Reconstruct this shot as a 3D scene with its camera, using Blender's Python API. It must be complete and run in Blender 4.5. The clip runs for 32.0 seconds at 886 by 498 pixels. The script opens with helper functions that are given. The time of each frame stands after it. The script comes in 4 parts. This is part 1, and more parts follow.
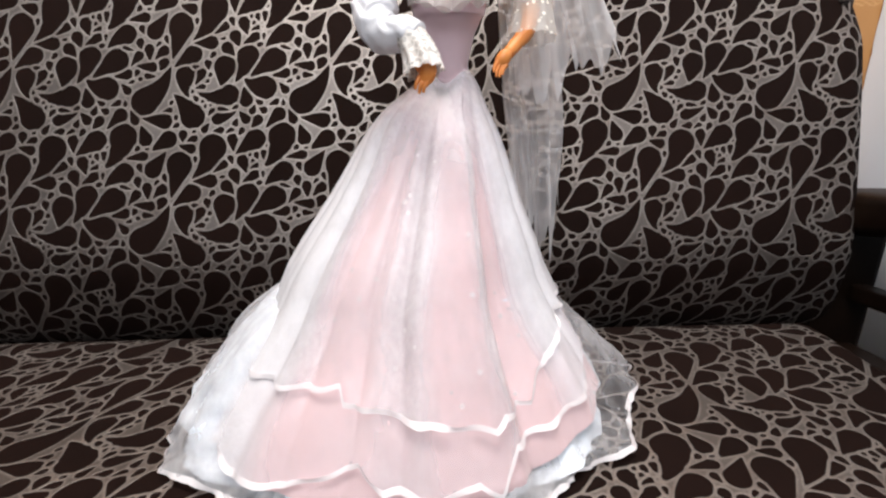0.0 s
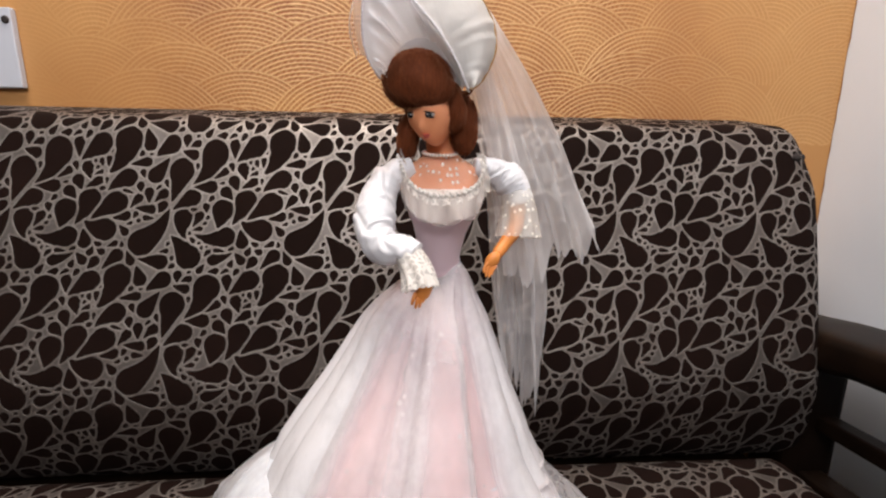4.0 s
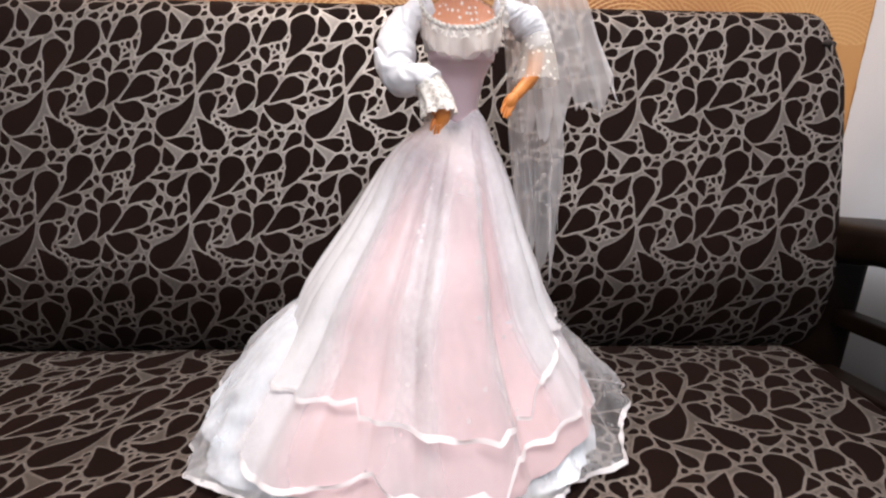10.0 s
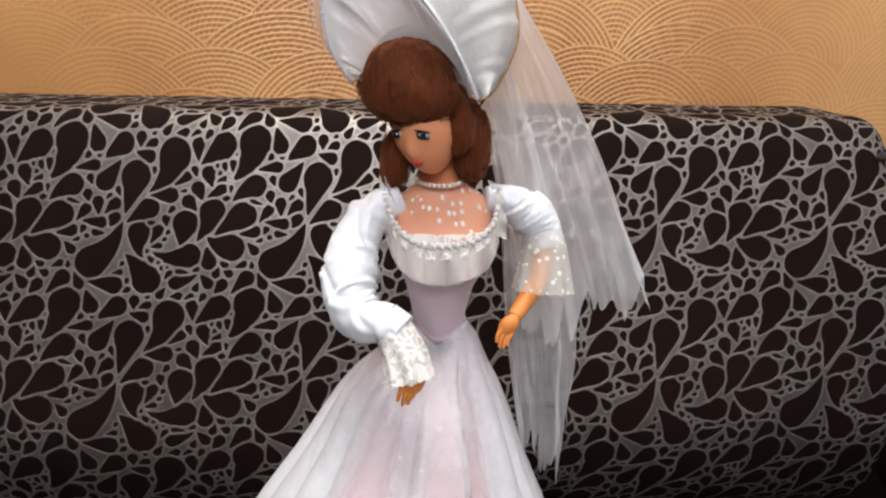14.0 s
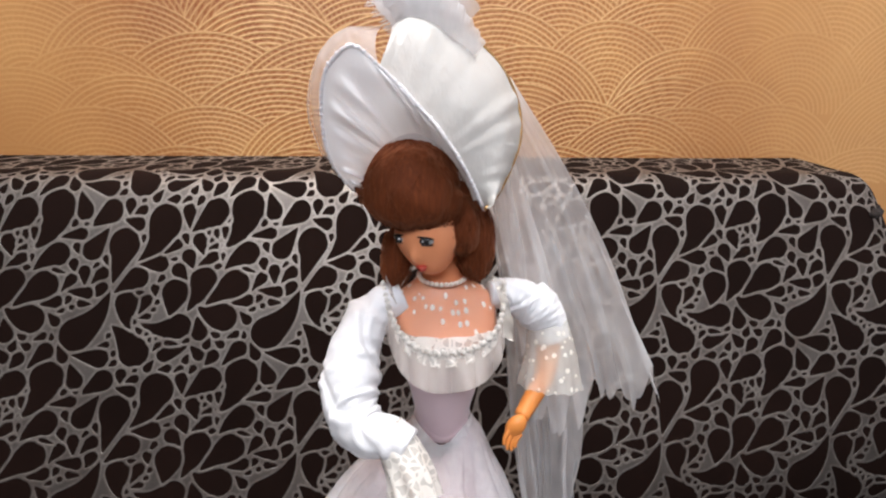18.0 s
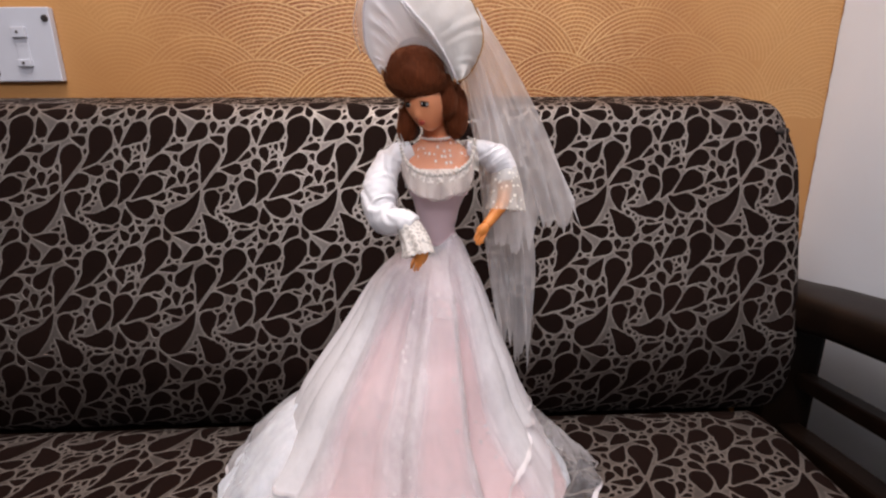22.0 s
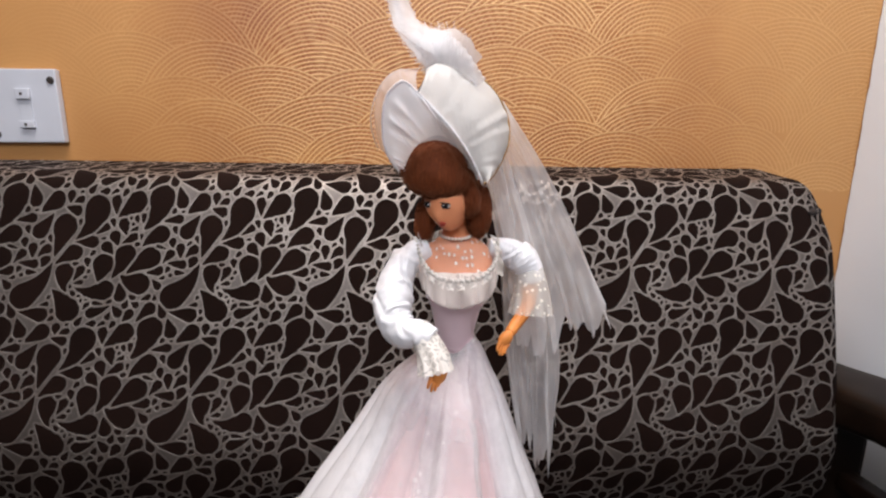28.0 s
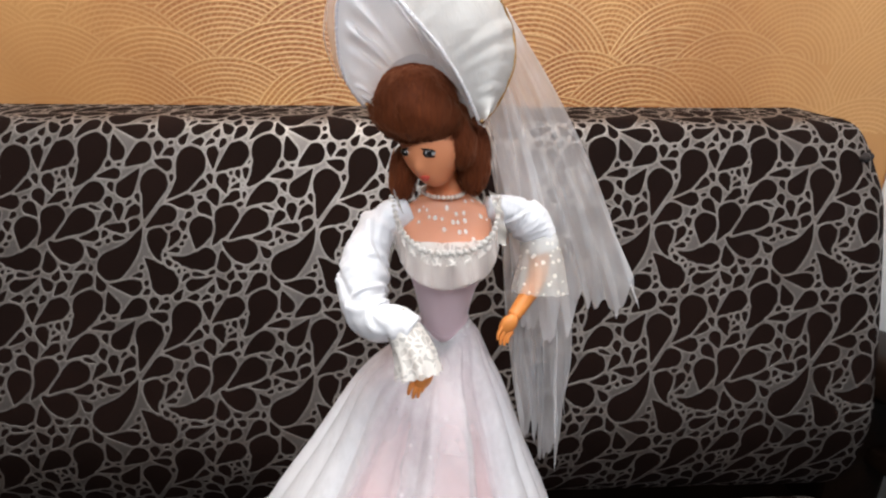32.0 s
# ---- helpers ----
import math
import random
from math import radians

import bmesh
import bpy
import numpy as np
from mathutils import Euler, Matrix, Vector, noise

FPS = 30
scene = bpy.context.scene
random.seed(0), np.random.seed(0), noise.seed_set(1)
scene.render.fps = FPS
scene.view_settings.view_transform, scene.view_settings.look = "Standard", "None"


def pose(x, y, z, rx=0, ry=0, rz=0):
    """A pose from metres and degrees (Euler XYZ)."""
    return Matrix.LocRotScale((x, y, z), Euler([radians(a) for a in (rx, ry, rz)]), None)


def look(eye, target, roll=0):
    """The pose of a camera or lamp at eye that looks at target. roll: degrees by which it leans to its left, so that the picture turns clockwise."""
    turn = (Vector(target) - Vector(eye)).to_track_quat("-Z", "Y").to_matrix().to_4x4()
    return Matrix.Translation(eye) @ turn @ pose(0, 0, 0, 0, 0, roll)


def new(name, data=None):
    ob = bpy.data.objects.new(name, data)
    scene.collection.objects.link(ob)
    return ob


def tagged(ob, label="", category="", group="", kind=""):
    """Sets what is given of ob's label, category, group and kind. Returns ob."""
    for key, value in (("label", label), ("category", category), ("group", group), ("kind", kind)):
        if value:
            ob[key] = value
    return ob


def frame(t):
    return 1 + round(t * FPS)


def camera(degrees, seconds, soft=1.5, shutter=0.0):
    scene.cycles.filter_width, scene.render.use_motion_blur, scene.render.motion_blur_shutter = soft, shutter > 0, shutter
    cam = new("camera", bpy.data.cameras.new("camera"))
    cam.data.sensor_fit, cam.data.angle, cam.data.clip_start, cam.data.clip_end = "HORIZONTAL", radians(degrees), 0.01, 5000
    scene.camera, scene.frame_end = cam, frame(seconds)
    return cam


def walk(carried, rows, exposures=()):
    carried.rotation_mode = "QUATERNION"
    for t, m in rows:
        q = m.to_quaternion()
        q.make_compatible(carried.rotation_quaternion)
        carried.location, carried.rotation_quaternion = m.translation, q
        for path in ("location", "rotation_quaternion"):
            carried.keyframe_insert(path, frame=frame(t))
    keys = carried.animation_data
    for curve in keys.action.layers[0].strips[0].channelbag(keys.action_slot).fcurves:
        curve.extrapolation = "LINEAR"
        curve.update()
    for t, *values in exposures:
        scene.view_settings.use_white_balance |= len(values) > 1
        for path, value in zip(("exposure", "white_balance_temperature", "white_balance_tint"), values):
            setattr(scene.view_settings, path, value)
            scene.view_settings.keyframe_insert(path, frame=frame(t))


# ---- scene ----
# camera and its walk
cam = camera(85.3, 32.0, soft=2.3, shutter=0.0)
LEVEL = Matrix.Translation((0.18, 0, 0.455)) @ pose(0, 0, 0, 0, 1.4, 0) @ Matrix.Translation((-0.18, 0, -0.455))
PATH = [
    (0, (0.165, 0.25, 0.754), (0.223, 2.152, 0.138), 0.6),
    (0.5, (0.162, 0.253, 0.768), (0.22, 2.163, 0.176), 0.6),
    (1, (0.163, 0.255, 0.782), (0.222, 2.174, 0.221), 0.9),
    (1.5, (0.161, 0.255, 0.797), (0.221, 2.183, 0.266), 1.1),
    (2, (0.162, 0.261, 0.809), (0.231, 2.196, 0.309), 1.3),
    (2.5, (0.161, 0.27, 0.829), (0.243, 2.209, 0.346), 1.4),
    (3, (0.156, 0.271, 0.843), (0.259, 2.213, 0.376), 1.6),
    (3.5, (0.155, 0.263, 0.867), (0.279, 2.208, 0.422), 1.8),
    (4, (0.152, 0.262, 0.881), (0.292, 2.21, 0.446), 1.9),
    (4.5, (0.146, 0.259, 0.893), (0.294, 2.207, 0.466), 2.0),
    (6.5, (0.151, 0.251, 0.95), (0.325, 2.197, 0.519), 2.9),
    (7, (0.149, 0.251, 0.954), (0.329, 2.197, 0.53), 2.9),
    (7.5, (0.152, 0.255, 0.936), (0.333, 2.201, 0.514), 2.9),
    (8, (0.154, 0.256, 0.91), (0.331, 2.203, 0.489), 2.9),
    (8.5, (0.149, 0.247, 0.878), (0.32, 2.193, 0.447), 2.8),
    (9, (0.148, 0.238, 0.849), (0.285, 2.179, 0.388), 2.3),
    (9.5, (0.149, 0.23, 0.812), (0.273, 2.152, 0.275), 2.2),
    (10, (0.153, 0.222, 0.777), (0.223, 2.137, 0.201), 1.8),
    (10.5, (0.154, 0.216, 0.753), (0.196, 2.113, 0.121), 1.8),
    (11, (0.158, 0.212, 0.743), (0.192, 2.093, 0.064), 2.0),
    (11.5, (0.158, 0.216, 0.76), (0.188, 2.086, 0.049), 1.9),
    (12, (0.155, 0.236, 0.817), (0.184, 2.103, 0.101), 1.9),
    (12.5, (0.156, 0.256, 0.87), (0.186, 2.131, 0.175), 1.9),
    (13, (0.158, 0.283, 0.902), (0.192, 2.172, 0.247), 1.8),
    (13.5, (0.161, 0.325, 0.917), (0.228, 2.227, 0.302), 2.1),
    (14, (0.166, 0.381, 0.919), (0.261, 2.294, 0.343), 1.9),
    (14.5, (0.162, 0.423, 0.918), (0.27, 2.343, 0.369), 2.0),
    (16.5, (0.157, 0.424, 0.936), (0.296, 2.351, 0.418), 1.8),
    (17, (0.153, 0.422, 0.948), (0.293, 2.349, 0.432), 1.5),
    (17.5, (0.157, 0.416, 0.952), (0.294, 2.345, 0.444), 1.5),
    (18, (0.158, 0.404, 0.963), (0.291, 2.338, 0.472), 1.4),
    (18.5, (0.16, 0.4, 0.968), (0.28, 2.34, 0.497), 1.4),
    (19, (0.158, 0.39, 0.979), (0.265, 2.336, 0.53), 1.3),
    (19.5, (0.159, 0.382, 0.987), (0.254, 2.334, 0.566), 1.2),
    (20, (0.161, 0.353, 0.975), (0.247, 2.309, 0.565), 1.1),
    (20.5, (0.158, 0.297, 0.953), (0.237, 2.251, 0.536), 1.2),
    (21, (0.168, 0.254, 0.929), (0.24, 2.206, 0.496), 1.1),
    (21.5, (0.171, 0.22, 0.905), (0.243, 2.158, 0.415), 1.1),
    (22, (0.168, 0.198, 0.891), (0.24, 2.125, 0.36), 0.7),
    (22.5, (0.162, 0.16, 0.868), (0.234, 2.075, 0.298), 0.5),
    (23, (0.159, 0.121, 0.834), (0.226, 2.026, 0.229), 0.1),
    (23.5, (0.147, 0.112, 0.8), (0.217, 2.017, 0.194), 0.2),
    (24, (0.149, 0.155, 0.851), (0.218, 2.062, 0.252), 0.1),
    (24.5, (0.162, 0.208, 0.89), (0.23, 2.12, 0.31), 0.2),
    (25, (0.155, 0.241, 0.915), (0.225, 2.162, 0.36), 1.1),
    (25.5, (0.164, 0.267, 0.936), (0.23, 2.197, 0.414), 1.2),
    (26, (0.167, 0.296, 0.945), (0.233, 2.233, 0.451), 1.7),
    (26.5, (0.158, 0.313, 0.954), (0.219, 2.253, 0.472), 1.8),
    (28.5, (0.149, 0.221, 0.939), (0.214, 2.181, 0.549), 1.7),
    (29, (0.146, 0.187, 0.871), (0.214, 2.137, 0.434), 1.7),
    (29.5, (0.148, 0.166, 0.833), (0.226, 2.098, 0.32), 1.5),
    (30, (0.146, 0.15, 0.786), (0.229, 2.053, 0.177), 1.3),
    (30.5, (0.145, 0.177, 0.859), (0.235, 2.07, 0.222), 1.5),
    (31, (0.153, 0.234, 0.926), (0.243, 2.135, 0.31), 1.3),
    (31.5, (0.161, 0.297, 0.935), (0.255, 2.201, 0.329), 1.4),
    (32, (0.162, 0.357, 0.935), (0.253, 2.263, 0.335), 1.3),
]
EXPOSURES = [
    (0.0, 0.34, 6500, 10), (2.0, 0.32, 6650, 12), (3.0, 0.30, 6700, 12), (4.0, 0.14, 6900, 13), (7.0, -0.10, 6800, 14),
    (9.0, 0.28, 6700, 14), (10.0, 0.33, 6600, 13), (11.0, 0.42, 6500, 9), (12.0, 0.40, 6800, 14),
    (14.0, 0.18, 6400, 8), (17.0, 0.32, 6350, 8), (18.6, 0.08, 6500, 12), (20.0, -0.06, 6600, 15),
    (21.0, 0.16, 6600, 11), (22.0, -0.10, 6800, 19), (23.0, -0.32, 6700, 15), (24.0, -0.34, 6850, 18), (25.0, 0.14, 6700, 12),
    (26.0, 0.08, 6500, 13), (28.5, 0.12, 6600, 13), (29.0, 0.02, 6600, 13), (30.0, -0.40, 6300, 11), (31.0, 0.10, 6500, 15),
    (32.0, 0.18, 6400, 8),
]
walk(cam, [(t, LEVEL @ look(eye, target, roll)) for t, eye, target, roll in PATH], EXPOSURES)

# ---- world and light ----
world = bpy.data.worlds.new("world")
scene.world = world
world.use_nodes = True
wn, wl = world.node_tree.nodes, world.node_tree.links
sky = wn.new("ShaderNodeTexSky")
sky.sky_type = "NISHITA"
sky.sun_disc = False
sky.sun_elevation, sky.sun_rotation = radians(40), radians(150)
wn["Background"].inputs["Strength"].default_value = 0.12
wl.new(sky.outputs["Color"], wn["Background"].inputs["Color"])


def area_lamp(name, m, width, height, power, colour):
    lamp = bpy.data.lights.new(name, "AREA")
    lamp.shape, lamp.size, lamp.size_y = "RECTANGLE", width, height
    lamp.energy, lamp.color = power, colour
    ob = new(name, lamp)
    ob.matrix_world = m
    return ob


# assumed, unseen window behind the camera; spread narrowed to dim the sofa's corners
front = area_lamp("area_lamp", look((-0.15, -1.12, 2.18), (0.10, 0.75, 1.05)), 1.5, 0.7, 5.6, (0.93, 0.955, 1.0))
front.data.spread = radians(72)
# unseen lamp added overhead, in a ceiling opening made for it
area_lamp("added_top_lamp", look((0.05, 0.48, 2.63), (0.05, 0.4801, 0.0)), 1.2, 0.6, 45, (1.0, 0.965, 0.93))

# ---- materials ----


def material(name):
    m = bpy.data.materials.new(name)
    m.use_nodes = True
    nt = m.node_tree
    return m, nt, nt.nodes["Principled BSDF"]


def node(nt, kind, **inputs):
    n = nt.nodes.new(kind)
    for k, v in inputs.items():
        n.inputs[k.replace("_", " ")].default_value = v
    return n


def ramp(nt, fac, stops):
    n = nt.nodes.new("ShaderNodeValToRGB")
    e = n.color_ramp.elements
    while len(e) < len(stops):
        e.new(0.5)
    for el, (p, c) in zip(e, stops):
        el.position, el.color = p, (*c, 1) if len(c) == 3 else c
    nt.links.new(fac, n.inputs["Fac"])
    return n.outputs["Color"]


def mixed(nt, fac, a, b, how="MIX"):
    n = nt.nodes.new("ShaderNodeMix")
    n.data_type, n.blend_type = "RGBA", how
    for socket, v in ((n.inputs[0], fac), (n.inputs[6], a), (n.inputs[7], b)):
        if isinstance(v, bpy.types.NodeSocket):
            nt.links.new(v, socket)
        else:
            socket.default_value = v if not isinstance(v, tuple) else (*v, 1)
    return n.outputs[2]


def maths(nt, op, a, b=0.0, c=0.0):
    n = nt.nodes.new("ShaderNodeMath")
    n.operation = op
    for socket, v in zip(n.inputs, (a, b, c)):
        if isinstance(v, bpy.types.NodeSocket):
            nt.links.new(v, socket)
        else:
            socket.default_value = v
    return n.outputs[0]


def noise_of(nt, scale, detail=3.0, stretch=None, rough=0.5):
    tc = nt.nodes.new("ShaderNodeTexCoord")
    out = tc.outputs["Object"]
    if stretch:
        mp = nt.nodes.new("ShaderNodeMapping")
        mp.inputs["Scale"].default_value = stretch
        nt.links.new(out, mp.inputs["Vector"])
        out = mp.outputs["Vector"]
    n = node(nt, "ShaderNodeTexNoise", Scale=scale, Detail=detail, Roughness=rough)
    nt.links.new(out, n.inputs["Vector"])
    return n.outputs["Fac"]


def bump(nt, bsdf, height, strength, distance):
    n = node(nt, "ShaderNodeBump", Strength=strength, Distance=distance)
    nt.links.new(height, n.inputs["Height"])
    nt.links.new(n.outputs["Normal"], bsdf.inputs["Normal"])


def plain(name, colour, rough, spread=0.15, scale=12.0, grain=300.0, relief=0.0008, metal=0.0, sheen=0.0):
    """Paint, plastic, wood or cloth with two scales of variation."""
    m, nt, b = material(name)
    wide, fine = noise_of(nt, scale), noise_of(nt, grain, 2.0)
    dark = tuple(c * (1 - spread) for c in colour)
    light = tuple(min(1, c * (1 + spread)) for c in colour)
    col = ramp(nt, wide, ((0.3, dark), (0.7, light)))
    nt.links.new(mixed(nt, maths(nt, "MULTIPLY", fine, 0.25), col, dark), b.inputs["Base Color"])
    b.inputs["Roughness"].default_value, b.inputs["Metallic"].default_value = rough, metal
    b.inputs["Sheen Weight"].default_value = sheen
    bump(nt, b, fine, 0.3, relief)
    return m


def upholstery():
    """Dark brown jacquard with a raised silvery thread where the attribute says so."""
    m, nt, b = material("jacquard")
    at = nt.nodes.new("ShaderNodeAttribute")
    at.attribute_name = "weave"
    thread = maths(nt, "SMOOTH_MAX", maths(nt, "MULTIPLY_ADD", at.outputs["Fac"], 1500.0, 0.35), 0.0, 0.1)
    thread = maths(nt, "MINIMUM", thread, 1.0)
    fine, wide = noise_of(nt, 900.0, 2.0, (1, 1, 1)), noise_of(nt, 9.0, 3.0)
    ribs = noise_of(nt, 260.0, 2.0, (0.25, 1, 1))
    ground = ramp(nt, wide, ((0.3, (0.0064, 0.0027, 0.0019)), (0.7, (0.0100, 0.0043, 0.0031))))
    silver = ramp(nt, fine, ((0.25, (0.195, 0.170, 0.153)), (0.75, (0.43, 0.385, 0.35))))
    silver = mixed(nt, maths(nt, "MULTIPLY", ribs, 0.5), silver, (0.15, 0.132, 0.122))
    worn = noise_of(nt, 38.0, 4.0, (1, 1, 1), 0.6)
    silver = mixed(nt, maths(nt, "MAXIMUM", maths(nt, "MULTIPLY_ADD", worn, 2.2, -0.95), 0.0), silver, (0.135, 0.105, 0.092))
    core = maths(nt, "MINIMUM", maths(nt, "MAXIMUM", maths(nt, "MULTIPLY_ADD", at.outputs["Fac"], 560.0, -0.62), 0.0), 1.0)
    silver = mixed(nt, maths(nt, "MULTIPLY", core, 0.75), silver, (0.115, 0.100, 0.091))
    nt.links.new(mixed(nt, thread, ground, silver), b.inputs["Base Color"])
    nt.links.new(maths(nt, "MULTIPLY_ADD", thread, -0.38, 0.85), b.inputs["Roughness"])
    nt.links.new(maths(nt, "MULTIPLY", thread, 0.85), b.inputs["Metallic"])
    b.inputs["Specular IOR Level"].default_value = 0.07
    bump(nt, b, maths(nt, "ADD", maths(nt, "MULTIPLY", thread, 1.0), maths(nt, "MULTIPLY", fine, 0.5)), 0.5, 0.0012)
    return m


def combed_wall():
    """Ochre paint, combed in fans while wet; paler towards both ends, where the combing fades."""
    m, nt, b = material("combed_ochre_paint")
    at = nt.nodes.new("ShaderNodeAttribute")
    at.attribute_name = "comb"
    line = at.outputs["Fac"]
    wide, mid, fine = noise_of(nt, 2.2, 3.0), noise_of(nt, 14.0, 5.0), noise_of(nt, 160.0, 3.0)
    ground = ramp(nt, maths(nt, "ADD", maths(nt, "MULTIPLY", wide, 0.65), maths(nt, "MULTIPLY", mid, 0.35)),
                  ((0.38, (0.205, 0.045, 0.004)), (0.53, (0.275, 0.080, 0.009)), (0.68, (0.40, 0.168, 0.040))))
    ground = mixed(nt, maths(nt, "MULTIPLY", fine, 0.2), ground, (0.27, 0.08, 0.015))
    xyz = nt.nodes.new("ShaderNodeSeparateXYZ")
    nt.links.new(nt.nodes.new("ShaderNodeTexCoord").outputs["Object"], xyz.inputs[0])
    off = maths(nt, "ABSOLUTE", maths(nt, "SUBTRACT", xyz.outputs["X"], 0.20))
    pale_ends = maths(nt, "ADD", maths(nt, "MULTIPLY_ADD", off, 1.9, -0.45), maths(nt, "MULTIPLY_ADD", wide, 1.2, -0.6))
    pale_ends = maths(nt, "MINIMUM", maths(nt, "MAXIMUM", pale_ends, 0.0), 0.75)
    ground = mixed(nt, pale_ends, ground, (0.52, 0.27, 0.095))
    nt.links.new(mixed(nt, maths(nt, "MULTIPLY", line, 0.84), ground, (0.82, 0.525, 0.235)), b.inputs["Base Color"])
    b.inputs["Roughness"].default_value = 0.5
    bump(nt, b, maths(nt, "ADD", line, maths(nt, "MULTIPLY", mid, 0.3)), 0.5, 0.0012)
    return m


M_CLOTH = upholstery()
M_OCHRE = combed_wall()
M_WHITE = plain("white_wall_paint", (0.77, 0.82, 0.89), 0.6, 0.05, 3.0, 220.0, 0.0006)
M_CEIL = plain("ceiling_paint", (0.78, 0.78, 0.76), 0.8, 0.04, 3.0, 200.0, 0.0006)
M_PAINT = plain("ochre_paint", (0.34, 0.16, 0.06), 0.6, 0.08, 3.0, 220.0, 0.0006)
# brown walls and floor are kept dark so little light bounces onto the sofa
M_BROWN = plain("brown_paint", (0.075, 0.042, 0.026), 0.7, 0.08, 3.0, 220.0, 0.0006)
M_FLOOR = plain("grey_floor", (0.045, 0.04, 0.036), 0.35, 0.15, 5.0, 120.0, 0.0005)
M_TUCK = plain("dark_brown_cloth", (0.010, 0.005, 0.004), 0.85, 0.3, 60.0, 700.0, 0.0008)
M_WOOD = plain("dark_wood", (0.0075, 0.0036, 0.002), 0.45, 0.45, 18.0, 240.0, 0.0006)
M_WOOD.node_tree.nodes["Principled BSDF"].inputs["Specular IOR Level"].default_value = 0.13
M_PLATE = plain("white_plastic", (0.50, 0.52, 0.575), 0.35, 0.03, 20.0, 300.0, 0.0002)
M_SCREW = plain("dull_screw", (0.09, 0.08, 0.075), 0.4, 0.2, 200.0, 900.0, 0.0002, 0.8)

# ---- mesh helpers ----


def link(name, me, mat, parent=None, label=""):
    if mat is not None:
        me.materials.append(mat)
    ob = new(name, me)
    if parent is not None:
        ob.parent = parent
    if label:
        ob["label"] = label
    return ob


def part(name, bm, mat, parent=None, label=""):
    me = bpy.data.meshes.new(name)
    bmesh.ops.recalc_face_normals(bm, faces=bm.faces)
    bm.to_mesh(me)
    bm.free()
    return link(name, me, mat, parent, label)


def sheet(name, P, mat, parent=None, label="", attribute=None, values=None):
    """One mesh from a grid of places P[i, j]; values is a number for each of them."""
    n, k = P.shape[:2]
    me = bpy.data.meshes.new(name)
    idx = np.arange(n * k).reshape(n, k)
    quads = np.stack([idx[:-1, :-1], idx[1:, :-1], idx[1:, 1:], idx[:-1, 1:]], -1).reshape(-1, 4)
    me.vertices.add(n * k)
    me.vertices.foreach_set("co", P.reshape(-1).astype(np.float32))
    me.loops.add(quads.size)
    me.loops.foreach_set("vertex_index", quads.reshape(-1).astype(np.int32))
    me.polygons.add(len(quads))
    me.polygons.foreach_set("loop_start", np.arange(0, quads.size, 4, dtype=np.int32))
    me.update(calc_edges=True)
    me.polygons.foreach_set("use_smooth", np.ones(len(quads), dtype=bool))
    if attribute:
        me.attributes.new(attribute, "FLOAT", "POINT").data.foreach_set("value", values.reshape(-1).astype(np.float32))
    me.validate()
    return link(name, me, mat, parent, label)


def box(bm, lo, hi, bevel=0.0):
    made = bmesh.ops.create_cube(bm, size=1.0, matrix=Matrix.Translation([(a + b) / 2 for a, b in zip(lo, hi)]) @ Matrix.Diagonal([b - a for a, b in zip(lo, hi)] + [1]))
    if bevel:
        edges = list({e for v in made["verts"] for e in v.link_edges})
        bmesh.ops.bevel(bm, geom=edges, offset=bevel, segments=2, affect="EDGES", profile=0.6)
    return bm


def boxed(name, lo, hi, mat, parent=None, bevel=0.0, label=""):
    return part(name, box(bmesh.new(), lo, hi, bevel), mat, parent, label)


def smooth(a, b, x):
    t = np.clip((x - a) / (b - a), 0, 1)
    return t * t * (3 - 2 * t)


# ---- the cloth's motif: drops on one repeat, each a bulb and a tip ----
REPEAT_X, REPEAT_Y = 0.2013, 0.1763
# millimetres on the repeat: bulb across and down, its radius, tip across and down, how far the tail bows
GREAT = ((143, 99, 17.1, 118, 139, -0.10), (169, 54, 16.9, 202, 7, 0.10), (55, 113, 16.8, 28, 153, -0.10), (13, 134, 15.7, 3, 176, 0.00), (29, 73, 15.3, 5, 45, 0.04), (133, 1, 14.6, 102, 24, 0.05),
         (121, 37, 14.4, 94, 25, -0.08), (99, 173, 13.9, 83, 206, -0.05), (70, 10, 13.8, 65, 36, 0.00), (75, 46, 12.8, 35, 43, -0.12), (109, 103, 12.8, 84, 121, 0.00), (145, 144, 12.2, 121, 161, 0.06),
         (19, 21, 11.9, 24, 50, 0.08), (29, 170, 11.1, 5, 186, 0.00), (181, 140, 10.5, 197, 118, 0.00), (200, 102, 10.3, 178, 116, 0.00))
LARGE = ((195, 79, 9.4, 166, 75, 0.00), (52, 155, 8.5, 27, 156, 0.00), (171, 102, 8.4, 165, 84, 0.00), (139, 71, 8.4, 122, 88, 0.00), (97, 53, 8.1, 94, 36, 0.00), (61, 76, 7.4, 85, 67, 0.05),
         (93, 130, 7.4, 98, 146, 0.00), (82, 147, 7.1, 88, 161, 0.00), (72, 162, 7.1, 82, 173, 0.00), (193, 5, 6.6, 188, 14, 0.00), (193, 165, 6.6, 182, 176, 0.00), (80, 102, 6.5, 81, 118, 0.00),
         (147, 19, 6.3, 129, 22, 0.00), (112, 78, 6.3, 104, 89, 0.00), (108, 148, 6.2, 91, 159, 0.00), (27, 114, 6.1, 12, 110, 0.00))
